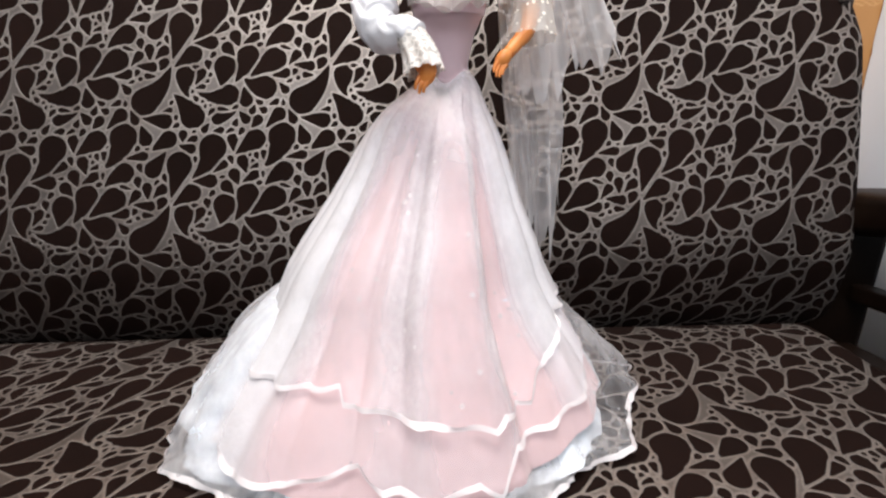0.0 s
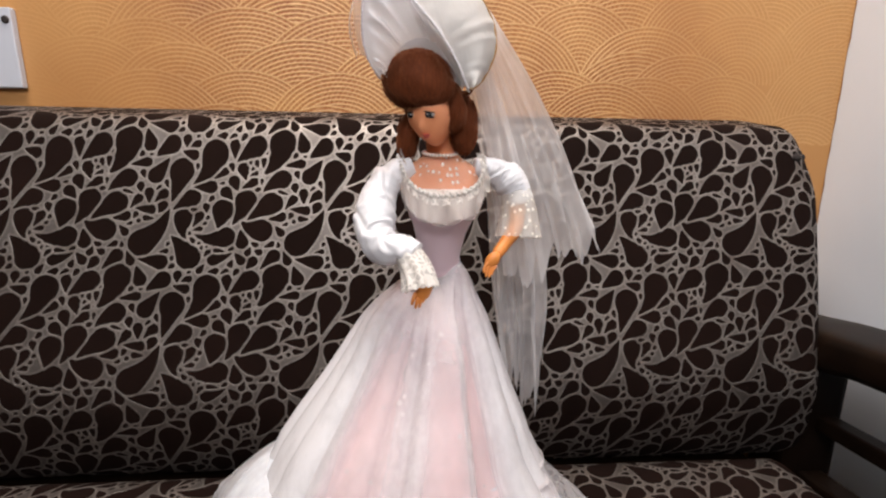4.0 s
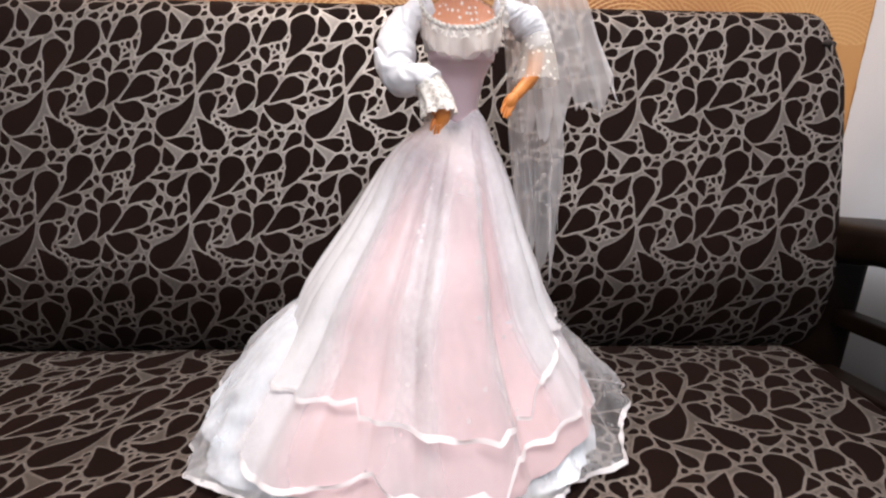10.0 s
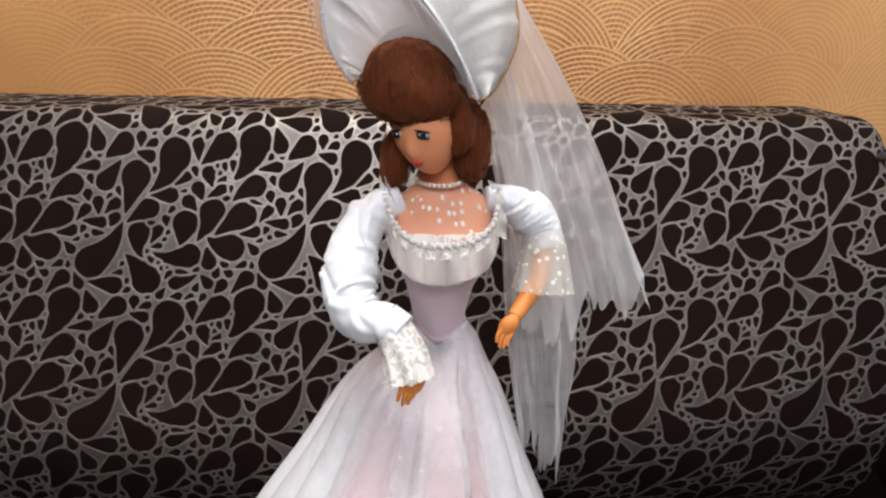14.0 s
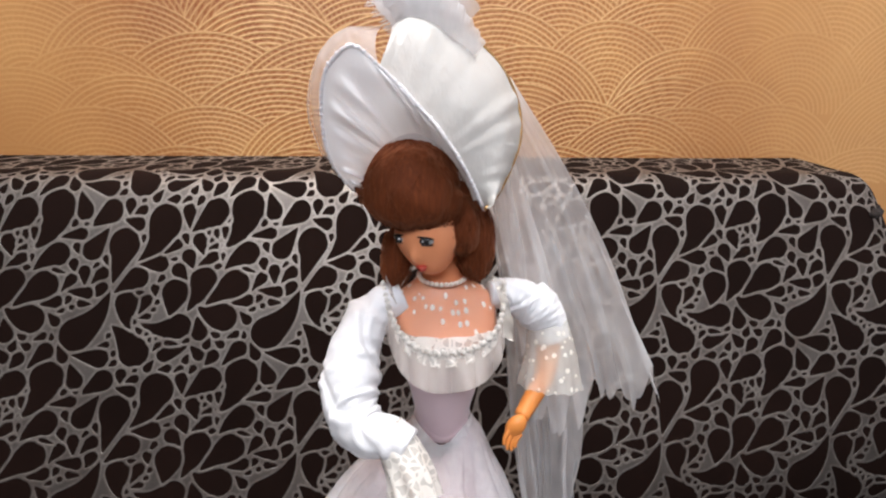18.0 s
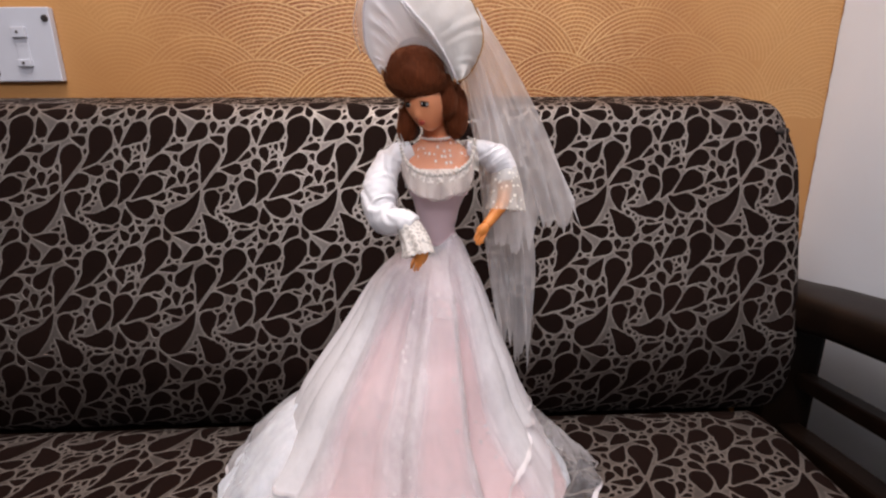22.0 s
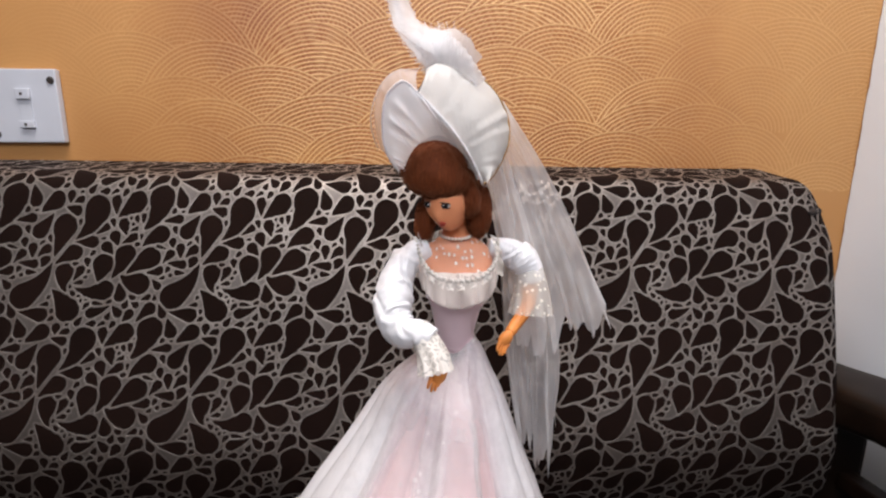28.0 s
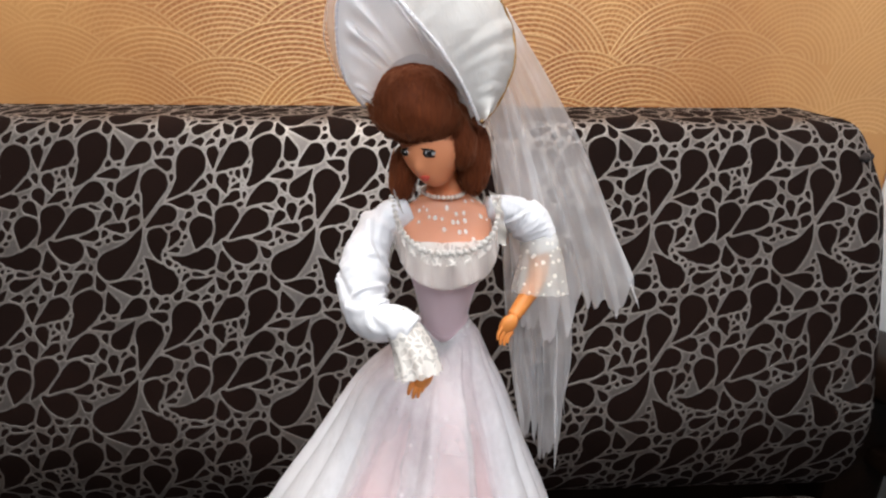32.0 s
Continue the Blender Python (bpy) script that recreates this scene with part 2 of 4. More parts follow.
MIDDLE = ((178, 10, 6.1, 156, 8, 0.00), (174, 163, 6.0, 175, 178, 0.00), (40, 18, 6.0, 32, 33, 0.00), (161, 171, 5.7, 151, 185, 0.00), (97, 77, 5.7, 88, 67, 0.00), (157, 78, 5.4, 151, 64, 0.00),
          (169, 123, 5.4, 146, 126, 0.00), (17, 96, 5.3, 17, 106, 0.00), (69, 134, 5.3, 54, 145, 0.00), (147, 40, 4.8, 139, 31, 0.00), (162, 154, 4.8, 164, 164, 0.00), (31, 101, 4.4, 21, 105, 0.00),
          (48, 5, 4.2, 49, 14, 0.00), (105, 67, 4.2, 108, 59, 0.00), (65, 91, 4.1, 55, 92, 0.00), (44, 90, 4.1, 50, 82, 0.00))
SMALL = ((120, 66, 3.9, 113, 62, 0.00), (119, 120, 3.9, 120, 130, 0.00), (77, 127, 3.8, 80, 134, 0.00), (172, 21, 3.7, 183, 22, 0.00), (136, 55, 3.6, 126, 59, 0.00), (115, 56, 3.6, 109, 53, 0.00),
         (164, 136, 3.6, 167, 144, 0.00), (83, 83, 3.6, 86, 76, 0.00), (110, 122, 3.6, 111, 129, 0.00), (54, 66, 3.6, 49, 72, 0.00), (64, 64, 3.5, 77, 66, 0.00), (159, 16, 3.3, 155, 22, 0.00),
         (196, 149, 3.3, 199, 158, 0.00), (92, 91, 3.3, 87, 98, 0.00), (110, 136, 3.3, 101, 141, 0.00), (0, 65, 3.0, -10, 67, 0.00))
LITTLE = ((9, 84, 3.0, 3, 87, 0.00), (161, 113, 3.0, 158, 116, 0.00), (42, 35, 3.0, 32, 37, 0.00), (113, 158, 3.0, 118, 158, 0.00), (34, 52, 3.0, 29, 46, 0.00), (55, 170, 2.9, 50, 176, 0.00),
          (33, 127, 2.9, 32, 132, 0.00), (79, 90, 2.8, 70, 95, 0.00), (8, 74, 2.7, 7, 78, 0.00), (144, 57, 2.7, 144, 52, 0.00), (84, 61, 2.7, 79, 64, 0.00), (30, 10, 2.7, 39, 10, 0.00),
          (142, 161, 2.5, 155, 165, 0.00), (31, 92, 2.5, 29, 95, 0.00), (153, 28, 2.4, 148, 30, 0.00), (187, 156, 2.4, 182, 160, 0.00))
SPECKS = ((51, 20, 2.4, 48, 22, 0.00), (118, 146, 2.4, 118, 152, 0.00), (42, 54, 2.4, 38, 54, 0.00), (106, 130, 2.4, 102, 132, 0.00), (28, 42, 2.3, 27, 37, 0.00), (163, 25, 2.3, 166, 24, 0.00),
          (102, 122, 2.3, 100, 125, 0.00), (2, 55, 2.1, 0, 58, 0.00), (45, 59, 2.1, 44, 64, 0.00), (48, 28, 1.8, 44, 30, 0.00), (51, 59, 1.8, 56, 59, 0.00), (68, 150, 1.7, 62, 151, 0.00),
          (172, 114, 1.7, 178, 114, 0.00), (124, 110, 1.4, 119, 114, 0.00), (117, 136, 1.4, 120, 138, 0.00))


def motif(nx=560, ny=504, grow=0.7, rim=1.4):
    """How far a place lies inside the silvery web (negative: in a dark drop), over one repeat, in metres."""
    W, H = REPEAT_X * 1000, REPEAT_Y * 1000
    gx, gy = np.meshgrid(np.arange(nx) * W / nx, np.arange(ny) * H / ny, indexing="ij")
    first, second = np.full(gx.shape, 1e3), np.full(gx.shape, 1e3)
    for bx, by, r, tx, ty, bow in GREAT + LARGE + MIDDLE + SMALL + LITTLE + SPECKS:
        L = math.hypot(tx - bx, ty - by)
        side = (-(ty - by) / L, (tx - bx) / L)
        one = np.full(gx.shape, 1e3)
        for s in np.linspace(0, 1, 9 + int(L / 2)):
            sway = bow * L * math.sin(math.pi * s)
            cx, cy = bx + (tx - bx) * s + side[0] * sway, by + (ty - by) * s + side[1] * sway
            dx, dy = (gx - cx + W / 2) % W - W / 2, (gy - cy + H / 2) % H - H / 2
            one = np.minimum(one, np.hypot(dx, dy) - r * (1 - s) ** 0.95)
        second = np.minimum(second, np.maximum(first, one))
        first = np.minimum(first, one)
    # a drop spreads into the room about it, but a thread always runs between two
    return 0.001 * np.maximum(first - grow, rim - 0.5 * (second - first))


MOTIF = motif()


def weave(x, y):
    """The web's signed distance at cloth places x (across) and y (down), by bilinear lookup."""
    nx, ny = MOTIF.shape
    fx, fy = (x / REPEAT_X % 1.0) * nx, (y / REPEAT_Y % 1.0) * ny
    i, j = np.floor(fx).astype(int), np.floor(fy).astype(int)
    a, b = fx - i, fy - j
    i, j, i2, j2 = i % nx, j % ny, (i + 1) % nx, (j + 1) % ny
    d = MOTIF[i, j] * (1 - a) * (1 - b) + MOTIF[i2, j] * a * (1 - b) + MOTIF[i, j2] * (1 - a) * b + MOTIF[i2, j2] * a * b
    return d


# ---- structure ----
WEST, EAST, SOUTH, NORTH, HIGH = -2.20, 0.915, -1.20, 1.10, 2.60


# combed fans: across, the height of the crest, the radius
FANS = [(-0.100, 1.084, 0.140), (-0.008, 1.039, 0.150), (-0.205, 1.031, 0.110), (-0.018, 1.119, 0.125), (0.058, 1.080, 0.145), (-0.107, 0.991, 0.118), (0.045, 0.989, 0.118),
        (-0.257, 0.990, 0.120), (-0.193, 1.122, 0.120), (-0.031, 1.152, 0.095), (0.376, 1.153, 0.100), (0.444, 1.104, 0.098), (0.519, 1.140, 0.120), (0.331, 1.071, 0.115),
        (0.289, 1.117, 0.120), (0.409, 1.000, 0.100), (0.491, 0.982, 0.116), (0.563, 0.990, 0.110), (0.628, 1.028, 0.100), (0.721, 1.092, 0.100), (0.647, 1.137, 0.100),
        (0.701, 0.995, 0.100), (0.150, 1.110, 0.120), (0.230, 1.050, 0.120), (0.140, 1.035, 0.120), (0.220, 0.992, 0.115), (0.320, 1.022, 0.110), (0.560, 1.070, 0.110)]


def fans(x, z):
    """Combed fans, each lower one laid over those above it, whose lines still show between."""
    rng = np.random.RandomState(11)
    ring = 0.0068
    todo = [(cx, top, R * 1.12) for cx, top, R in FANS]
    for row in range(12):
        for col in range(11):
            cx, top = -0.85 + (col + 0.5 * (row % 2)) * 0.172 + rng.uniform(-0.03, 0.03), 1.41 - row * 0.0475 + rng.uniform(-0.012, 0.012)
            if all(abs(cx - f[0]) > 0.075 or abs(top - f[1]) > 0.026 for f in FANS):
                todo.append((cx, top, rng.uniform(0.115, 0.145)))
    out = np.zeros(x.shape)
    for cx, top, R in sorted(todo, key=lambda f: -f[1]):
        strong = rng.uniform(0.75, 1.0)
        sel = np.where(np.abs(x[:, 0] - cx) < R)[0]
        if not len(sel):
            continue
        sl = slice(sel[0], sel[-1] + 1)
        cz = top - R
        d = np.hypot(x[sl] - cx, z[sl] - cz)
        inside = (d < R) & (d > 0.1 * R) & (z[sl] > cz)
        line = smooth(0.50, 1.0, 0.5 + 0.5 * np.cos(2 * math.pi * (R - 0.0015 - d) / ring)) * strong
        keep = out[sl]
        out[sl] = np.where(inside, np.maximum(line, keep * 0.40), keep)
    return out


xs = np.concatenate([[WEST], np.arange(-0.80, EAST - 0.002, 0.0016), [EAST]])
zs = np.concatenate([[0.0, 0.8, 0.878], np.arange(0.88, 1.40, 0.0016), [1.402, HIGH]])
gx, gz = np.meshgrid(xs, zs, indexing="ij")
fade = smooth(-0.40, 0.0, gx) * (1 - 0.65 * smooth(0.42, 0.66, gx)) * (1 - 0.8 * (1 - smooth(-0.45, -0.10, gx)) * smooth(1.06, 1.20, gz))
blotch = np.array([[noise.noise((x * 4, z * 5, 3.0)) for z in zs[::4]] for x in xs[::4]])
blotch = np.repeat(np.repeat(blotch, 4, 0), 4, 1)[:len(xs), :len(zs)]
comb = fans(gx, gz) * np.clip(fade + 0.36 * blotch, 0.07, 1.0)
comb[(gz < 0.879) | (gz > 1.40)] = 0
wall_north = sheet("wall_north", np.stack([gx, np.full(gx.shape, NORTH), gz], -1), M_OCHRE, None, "", "comb", comb)
tagged(wall_north, "ochre wall combed in overlapping fan arcs", "wall", kind="structure")
part("wall_core", box(bmesh.new(), (WEST, NORTH + 0.004, 0), (EAST + 0.15, NORTH + 0.15, HIGH)), M_WHITE, wall_north)
wall_east = tagged(boxed("wall_east", (EAST, SOUTH, 0), (EAST + 0.15, NORTH, HIGH), M_WHITE), "plain white painted side wall", "wall", kind="structure")
ez = np.arange(0.60, 1.60, 0.003)
lap = np.array([max(0.0008, 0.0014 + 0.0022 * noise.noise((0.0, 3.0, z * 22)) + 0.0035 * max(0.0, noise.noise((5.0, 0.0, z * 60)) - 0.15)) for z in ez])
sheet("paint_edge", np.stack([np.stack([np.full(ez.shape, EAST - 0.0008), NORTH - 0.0005 - lap * k, ez], -1) for k in (0.0, 1.0)], 0), M_PAINT, wall_east)
# unseen west and south walls, added dark to lower the bounce
tagged(boxed("wall_west", (WEST - 0.15, SOUTH, 0), (WEST, NORTH + 0.15, HIGH), M_BROWN), "unseen wall, dark brown to cut bounced light", "wall", kind="structure")
wall_south = tagged(new("wall_south"), "unseen wall, dark brown to cut bounced light, with an assumed high window opening", "wall", kind="structure")
for lo, hi in (((WEST - 0.15, SOUTH - 0.15, 0), (-1.05, SOUTH, HIGH)), ((0.75, SOUTH - 0.15, 0), (EAST + 0.15, SOUTH, HIGH)),
               ((-1.05, SOUTH - 0.15, 0), (0.75, SOUTH, 1.72)), ((-1.05, SOUTH - 0.15, 2.52), (0.75, SOUTH, HIGH))):
    boxed("wall_piece", lo, hi, M_BROWN, wall_south)
tagged(boxed("floor", (WEST - 0.15, SOUTH - 0.15, -0.1), (EAST + 0.15, NORTH + 0.15, 0), M_FLOOR), "plain floor, dark grey to cut reflected light", "floor", kind="structure")
# the opening in the ceiling is added to hold the overhead lamp
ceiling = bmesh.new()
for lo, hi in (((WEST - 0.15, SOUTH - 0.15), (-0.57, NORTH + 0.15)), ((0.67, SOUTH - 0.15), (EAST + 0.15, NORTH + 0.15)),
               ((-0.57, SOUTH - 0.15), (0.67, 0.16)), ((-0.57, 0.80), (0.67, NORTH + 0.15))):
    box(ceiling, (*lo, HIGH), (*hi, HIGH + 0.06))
tagged(part("ceiling", ceiling, M_CEIL), "plain white ceiling with an opening added for the top lamp", "ceiling", kind="structure")

# ---- sofa ----
LEFT, RIGHT = -1.00, 0.772
sofa = tagged(new("sofa"), "dark wooden sofa upholstered in brown and silver drop-patterned cloth", "sofa")


def along(profile, step):
    """Even places along a rounded outline, with their lengths from its start."""
    p = np.array(profile, float)
    for _ in range(4):
        q = np.empty((2 * len(p) - 2, 2))
        q[0::2] = 0.75 * p[:-1] + 0.25 * p[1:]
        q[1::2] = 0.25 * p[:-1] + 0.75 * p[1:]
        p = np.vstack([p[:1], q, p[-1:]])
    s = np.concatenate([[0], np.cumsum(np.hypot(*np.diff(p, axis=0).T))])
    t = np.arange(0, s[-1], step)
    return np.stack([np.interp(t, s, p[:, 0]), np.interp(t, s, p[:, 1])], -1), t


def cushion_back():
    prof, t = along(((0.91, 0.40), (0.864, 0.43), (0.846, 0.485), (0.839, 0.548), (0.858, 0.621), (0.912, 0.793), (0.943, 0.878), (0.964, 0.904), (1.00, 0.907), (1.05, 0.915), (1.082, 0.918), (1.088, 0.87), (1.088, 0.60)), 0.0019)
    ref = t[np.argmin(np.abs(prof[:, 1] - 0.793) + 10 * (prof[:, 0] > 0.95))]
    xs = np.concatenate([np.arange(LEFT, -0.62, 0.012), np.arange(-0.62, RIGHT - 0.0019, 0.0019), [RIGHT]])
    X, S = np.meshgrid(xs, t, indexing="ij")
    Y, Z = np.broadcast_to(prof[:, 0], X.shape).copy(), np.broadcast_to(prof[:, 1], X.shape).copy()
    # rounded right end, tucked in at the top corner
    edge = np.clip((X - (RIGHT - 0.05)) / 0.05, 0, 1)
    cy, cz = 0.985, 0.62
    pull = 1 - np.sqrt(np.clip(1 - edge ** 2, 0, 1))
    Y += (cy - Y) * pull * 0.95
    Z += (cz - Z) * pull * np.where(Z > cz, 0.16, 0.0)
    top = smooth(0.80, 0.90, Z)
    X2 = X - 0.022 * top * smooth(RIGHT - 0.12, RIGHT, X)
    Y += 0.0035 * np.sin(X * 9.0 + 1.0) * np.sin(Z * 14.0)
    Z += (0.003 + 0.010 * np.clip((0.6 - X) / 1.1, 0, 1)) * smooth(0.84, 0.895, Z)
    d = weave(X - 0.0451 + 0.0332 * (ref - S), ref - S + 0.0060 - 0.0065 * X)
    return sheet("back_cushion", np.stack([X2, Y, Z], -1), M_CLOTH, sofa, "", "weave", d)


def cushion_seat():
    prof, t = along(((0.30, 0.30), (0.225, 0.31), (0.215, 0.40), (0.235, 0.452), (0.32, 0.456), (0.60, 0.456), (0.78, 0.462), (0.83, 0.456), (0.86, 0.40)), 0.0019)
    ref = t[np.argmin(np.abs(prof[:, 0] - 0.689) + 10 * (prof[:, 1] < 0.42))]
    xs = np.concatenate([np.arange(LEFT, -0.55, 0.012), np.arange(-0.55, 0.700, 0.0019)])
    X, S = np.meshgrid(xs, t, indexing="ij")
    Y, Z = np.broadcast_to(prof[:, 0], X.shape).copy(), np.broadcast_to(prof[:, 1], X.shape).copy()
    edge = np.clip((X - 0.655) / 0.045, 0, 1)
    Z -= 0.10 * (1 - np.sqrt(np.clip(1 - edge ** 2, 0, 1))) * (Z > 0.36)
    Z += 0.003 * np.sin(X * 6.0 + 0.4) * np.sin(Y * 11.0) * (Z > 0.44)
    d = weave(1.0021 * X - 0.4383 + 0.0289 * (ref - S), 1.0563 * (ref - S) - 0.0178 + 0.0401 * X)
    return sheet("seat_cushion", np.stack([X, Y, Z], -1), M_CLOTH, sofa, "", "weave", d)


cushion_back()
cushion_seat()
boxed("seat_base", (LEFT, 0.26, 0.27), (0.69, 1.04, 0.40), M_WOOD, sofa, 0.006)
boxed("back_board", (LEFT, 1.00, 0.25), (0.70, 1.06, 0.86), M_WOOD, sofa, 0.006)
boxed("arm_post", (0.716, 0.865, 0.0), (0.800, 0.935, 0.572), M_WOOD, sofa, 0.008)
boxed("arm_post", (0.716, 0.27, 0.0), (0.800, 0.335, 0.572), M_WOOD, sofa, 0.008)
for rail in (boxed("arm_rail", (0.760, 0.325, 0.465), (0.790, 0.875, 0.489), M_WOOD, sofa, 0.005), boxed("side_rail", (0.745, 0.325, 0.308), (0.785, 0.875, 0.397), M_WOOD, sofa, 0.006)):
    for v in rail.data.vertices:
        v.co.z += 0.10 * (0.86 - v.co.y)


def armrest():
    """A flat wooden arm, softly rounded, dipping a little towards its back end."""
    ys = np.linspace(0.19, 1.03, 60)
    a = np.linspace(0, 2 * math.pi, 33)
    sq = lambda v: np.sign(v) * np.abs(v) ** 0.45
    P = np.empty((62, 33, 3))
    for k, y in enumerate(ys):
        end = math.sqrt(max(0.0, 1 - (max(0, 0.23 - y) / 0.045) ** 2)) * 0.98 + 0.02
        top = 0.634 + 0.12 * (0.76 - max(y, 0.50)) - 0.004 * float(smooth(0.90, 0.99, y))
        low = top - 0.055 - 0.008 * float(smooth(0.80, 0.88, y))
        P[k + 1] = np.stack([0.800 + 0.067 * sq(np.cos(a)) * (0.6 + 0.4 * end), np.full(33, y), (low + top) / 2 + (top - low) / 2 * sq(np.sin(a)) * end], -1)
    P[0], P[-1] = P[1].mean(0), P[-2].mean(0)
    return sheet("armrest", P, M_WOOD, sofa)


armrest()


def tuck():
    """The gathered end of the cover at the top corner of the back."""
    bm = bmesh.new()
    for x, y, z, r in ((0.7205, 0.9385, 0.8625, 0.0085), (0.7360, 0.9530, 0.8610, 0.0105), (0.7300, 0.9500, 0.8690, 0.0070)):
        m = Matrix.Translation((x, y, z)) @ pose(0, 0, 0, 12, -14, 40) @ Matrix.Diagonal((1.25, 0.8, 0.62, 1))
        bmesh.ops.create_icosphere(bm, subdivisions=3, radius=r, matrix=m)
    for v in bm.verts:
        v.co += v.normal * 0.0016 * noise.noise(v.co * 160)
    return part("corner_tuck", bm, M_TUCK, sofa, "dark gathered cloth corner")


tuck()
boxed("leg", (LEFT, 0.26, 0.0), (LEFT + 0.07, 0.33, 0.28), M_WOOD, sofa, 0.006)
boxed("leg", (LEFT, 0.95, 0.0), (LEFT + 0.07, 1.03, 0.28), M_WOOD, sofa, 0.006)

# ---- light switch on the wall ----
switch = tagged(new("light_switch"), "white square switch plate with two clips and dark corner screws", "light switch")
boxed("plate", (-0.561, NORTH - 0.012, 0.957), (-0.440, NORTH - 0.0005, 1.073), M_PLATE, switch, 0.002)
boxed("rocker", (-0.5035, NORTH - 0.0135, 0.990), (-0.4835, NORTH - 0.0115, 1.028), M_PLATE, switch, 0.001)
for zc, half in ((1.034, 0.0085), (0.986, 0.0058)):
    cap = boxed("clip", (-0.5045, NORTH - 0.0175, zc - half), (-0.4820, NORTH - 0.0115, zc + half), M_PLATE, switch, 0.0015, "raised white clip")
    bm = bmesh.new()
    bmesh.ops.create_uvsphere(bm, u_segments=14, v_segments=8, radius=0.0026, matrix=Matrix.Translation((-0.4945, NORTH - 0.0175, zc)) @ Matrix.Diagonal((1, 0.4, 1, 1)))
    part("screw_head", bm, M_SCREW, cap, "small dark screw")
for px, pz in ((-0.4485, 1.0555), (-0.546, 0.970)):
    bm = bmesh.new()
    bmesh.ops.create_cone(bm, cap_ends=True, segments=20, radius1=0.0062, radius2=0.0045, depth=0.003, matrix=pose(px, NORTH - 0.0132, pz, 90))
    part("screw", bm, M_SCREW, switch)

# ---- bride doll: one mesh, several materials ----


def cloth(name, colour, rough, fold=0.0015, sheen=0.3, fine=700.0):
    m, nt, b = material(name)
    wide, weave_, crease = noise_of(nt, 25.0), noise_of(nt, fine, 2.0), noise_of(nt, 60.0, 4.0, (1, 1, 0.35))
    col = ramp(nt, wide, ((0.3, tuple(c * 0.94 for c in colour)), (0.7, tuple(min(1, c * 1.05) for c in colour))))
    nt.links.new(col, b.inputs["Base Color"])
    b.inputs["Roughness"].default_value = rough
    b.inputs["Sheen Weight"].default_value = sheen
    bump(nt, b, maths(nt, "ADD", crease, maths(nt, "MULTIPLY", weave_, 0.15)), 0.55, fold)
    return m


def sheer(name, colour, cover, rough=0.45, spread=0.5, scale=40.0, stretch=(1, 1, 0.25), net=None, passing=0.14, crinkle=0.0):
    """Thin cloth: part of it is gaps, the rest scatters light both ways."""
    m, nt, b = material(name)
    b.inputs["Base Color"].default_value = (*colour, 1)
    b.inputs["Roughness"].default_value = rough
    if crinkle:
        bump(nt, b, noise_of(nt, 70.0, 4.0, (1, 1, 0.45), 0.6), 0.7, crinkle)
    trans = node(nt, "ShaderNodeBsdfTranslucent", Color=(*colour, 1))
    both = nt.nodes.new("ShaderNodeMixShader")
    both.inputs[0].default_value = passing
    nt.links.new(b.outputs[0], both.inputs[1])
    nt.links.new(trans.outputs[0], both.inputs[2])
    gap = nt.nodes.new("ShaderNodeBsdfTransparent")
    mix = nt.nodes.new("ShaderNodeMixShader")
    amount = maths(nt, "MULTIPLY_ADD", noise_of(nt, scale, 4.0, stretch), spread, cover - 0.5 * spread)
    if net:
        amount = net(nt, amount)
    amount = maths(nt, "MAXIMUM", maths(nt, "MINIMUM", amount, 1.0), 0.02)
    nt.links.new(amount, mix.inputs[0])
    nt.links.new(gap.outputs[0], mix.inputs[1])
    nt.links.new(both.outputs[0], mix.inputs[2])
    nt.links.new(mix.outputs[0], nt.nodes["Material Output"].inputs["Surface"])
    return m


def cells(nt, scale, feature="F1", jitter=1.0, stretch=(1, 1, 1)):
    tc = nt.nodes.new("ShaderNodeTexCoord")
    mp = nt.nodes.new("ShaderNodeMapping")
    mp.inputs["Scale"].default_value = stretch
    nt.links.new(tc.outputs["Object"], mp.inputs["Vector"])
    v = nt.nodes.new("ShaderNodeTexVoronoi")
    v.feature = feature
    v.inputs["Scale"].default_value, v.inputs["Randomness"].default_value = scale, jitter
    nt.links.new(mp.outputs["Vector"], v.inputs["Vector"])
    return v.outputs["Distance"]


def dotted(nt, amount):
    return maths(nt, "MAXIMUM", maths(nt, "LESS_THAN", cells(nt, 105.0, "F1", 0.85, (1.8, 1.8, 0.55)), 0.27), amount)


def lacy(nt, amount):
    web = maths(nt, "LESS_THAN", cells(nt, 190.0, "DISTANCE_TO_EDGE"), 0.11)
    flower = maths(nt, "LESS_THAN", cells(nt, 75.0), 0.42)
    return maths(nt, "MAXIMUM", maths(nt, "MAXIMUM", maths(nt, "MULTIPLY", web, 0.9), maths(nt, "MULTIPLY", flower, 0.95)), amount)


def flowered(nt, amount):
    return maths(nt, "MAXIMUM", maths(nt, "MULTIPLY", maths(nt, "LESS_THAN", cells(nt, 160.0, "F1", 0.9), 0.26), 0.85), amount)


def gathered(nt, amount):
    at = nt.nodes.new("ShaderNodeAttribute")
    at.attribute_name = "gather_tone"
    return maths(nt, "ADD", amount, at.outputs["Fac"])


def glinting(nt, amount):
    """Gathered cloth with crumpled patches, and opaque specks painted in as glints."""
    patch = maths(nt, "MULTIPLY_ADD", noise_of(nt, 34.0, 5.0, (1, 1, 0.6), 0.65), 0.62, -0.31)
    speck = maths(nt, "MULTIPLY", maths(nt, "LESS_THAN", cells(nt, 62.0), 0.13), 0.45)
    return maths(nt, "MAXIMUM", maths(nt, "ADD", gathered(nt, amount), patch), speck)


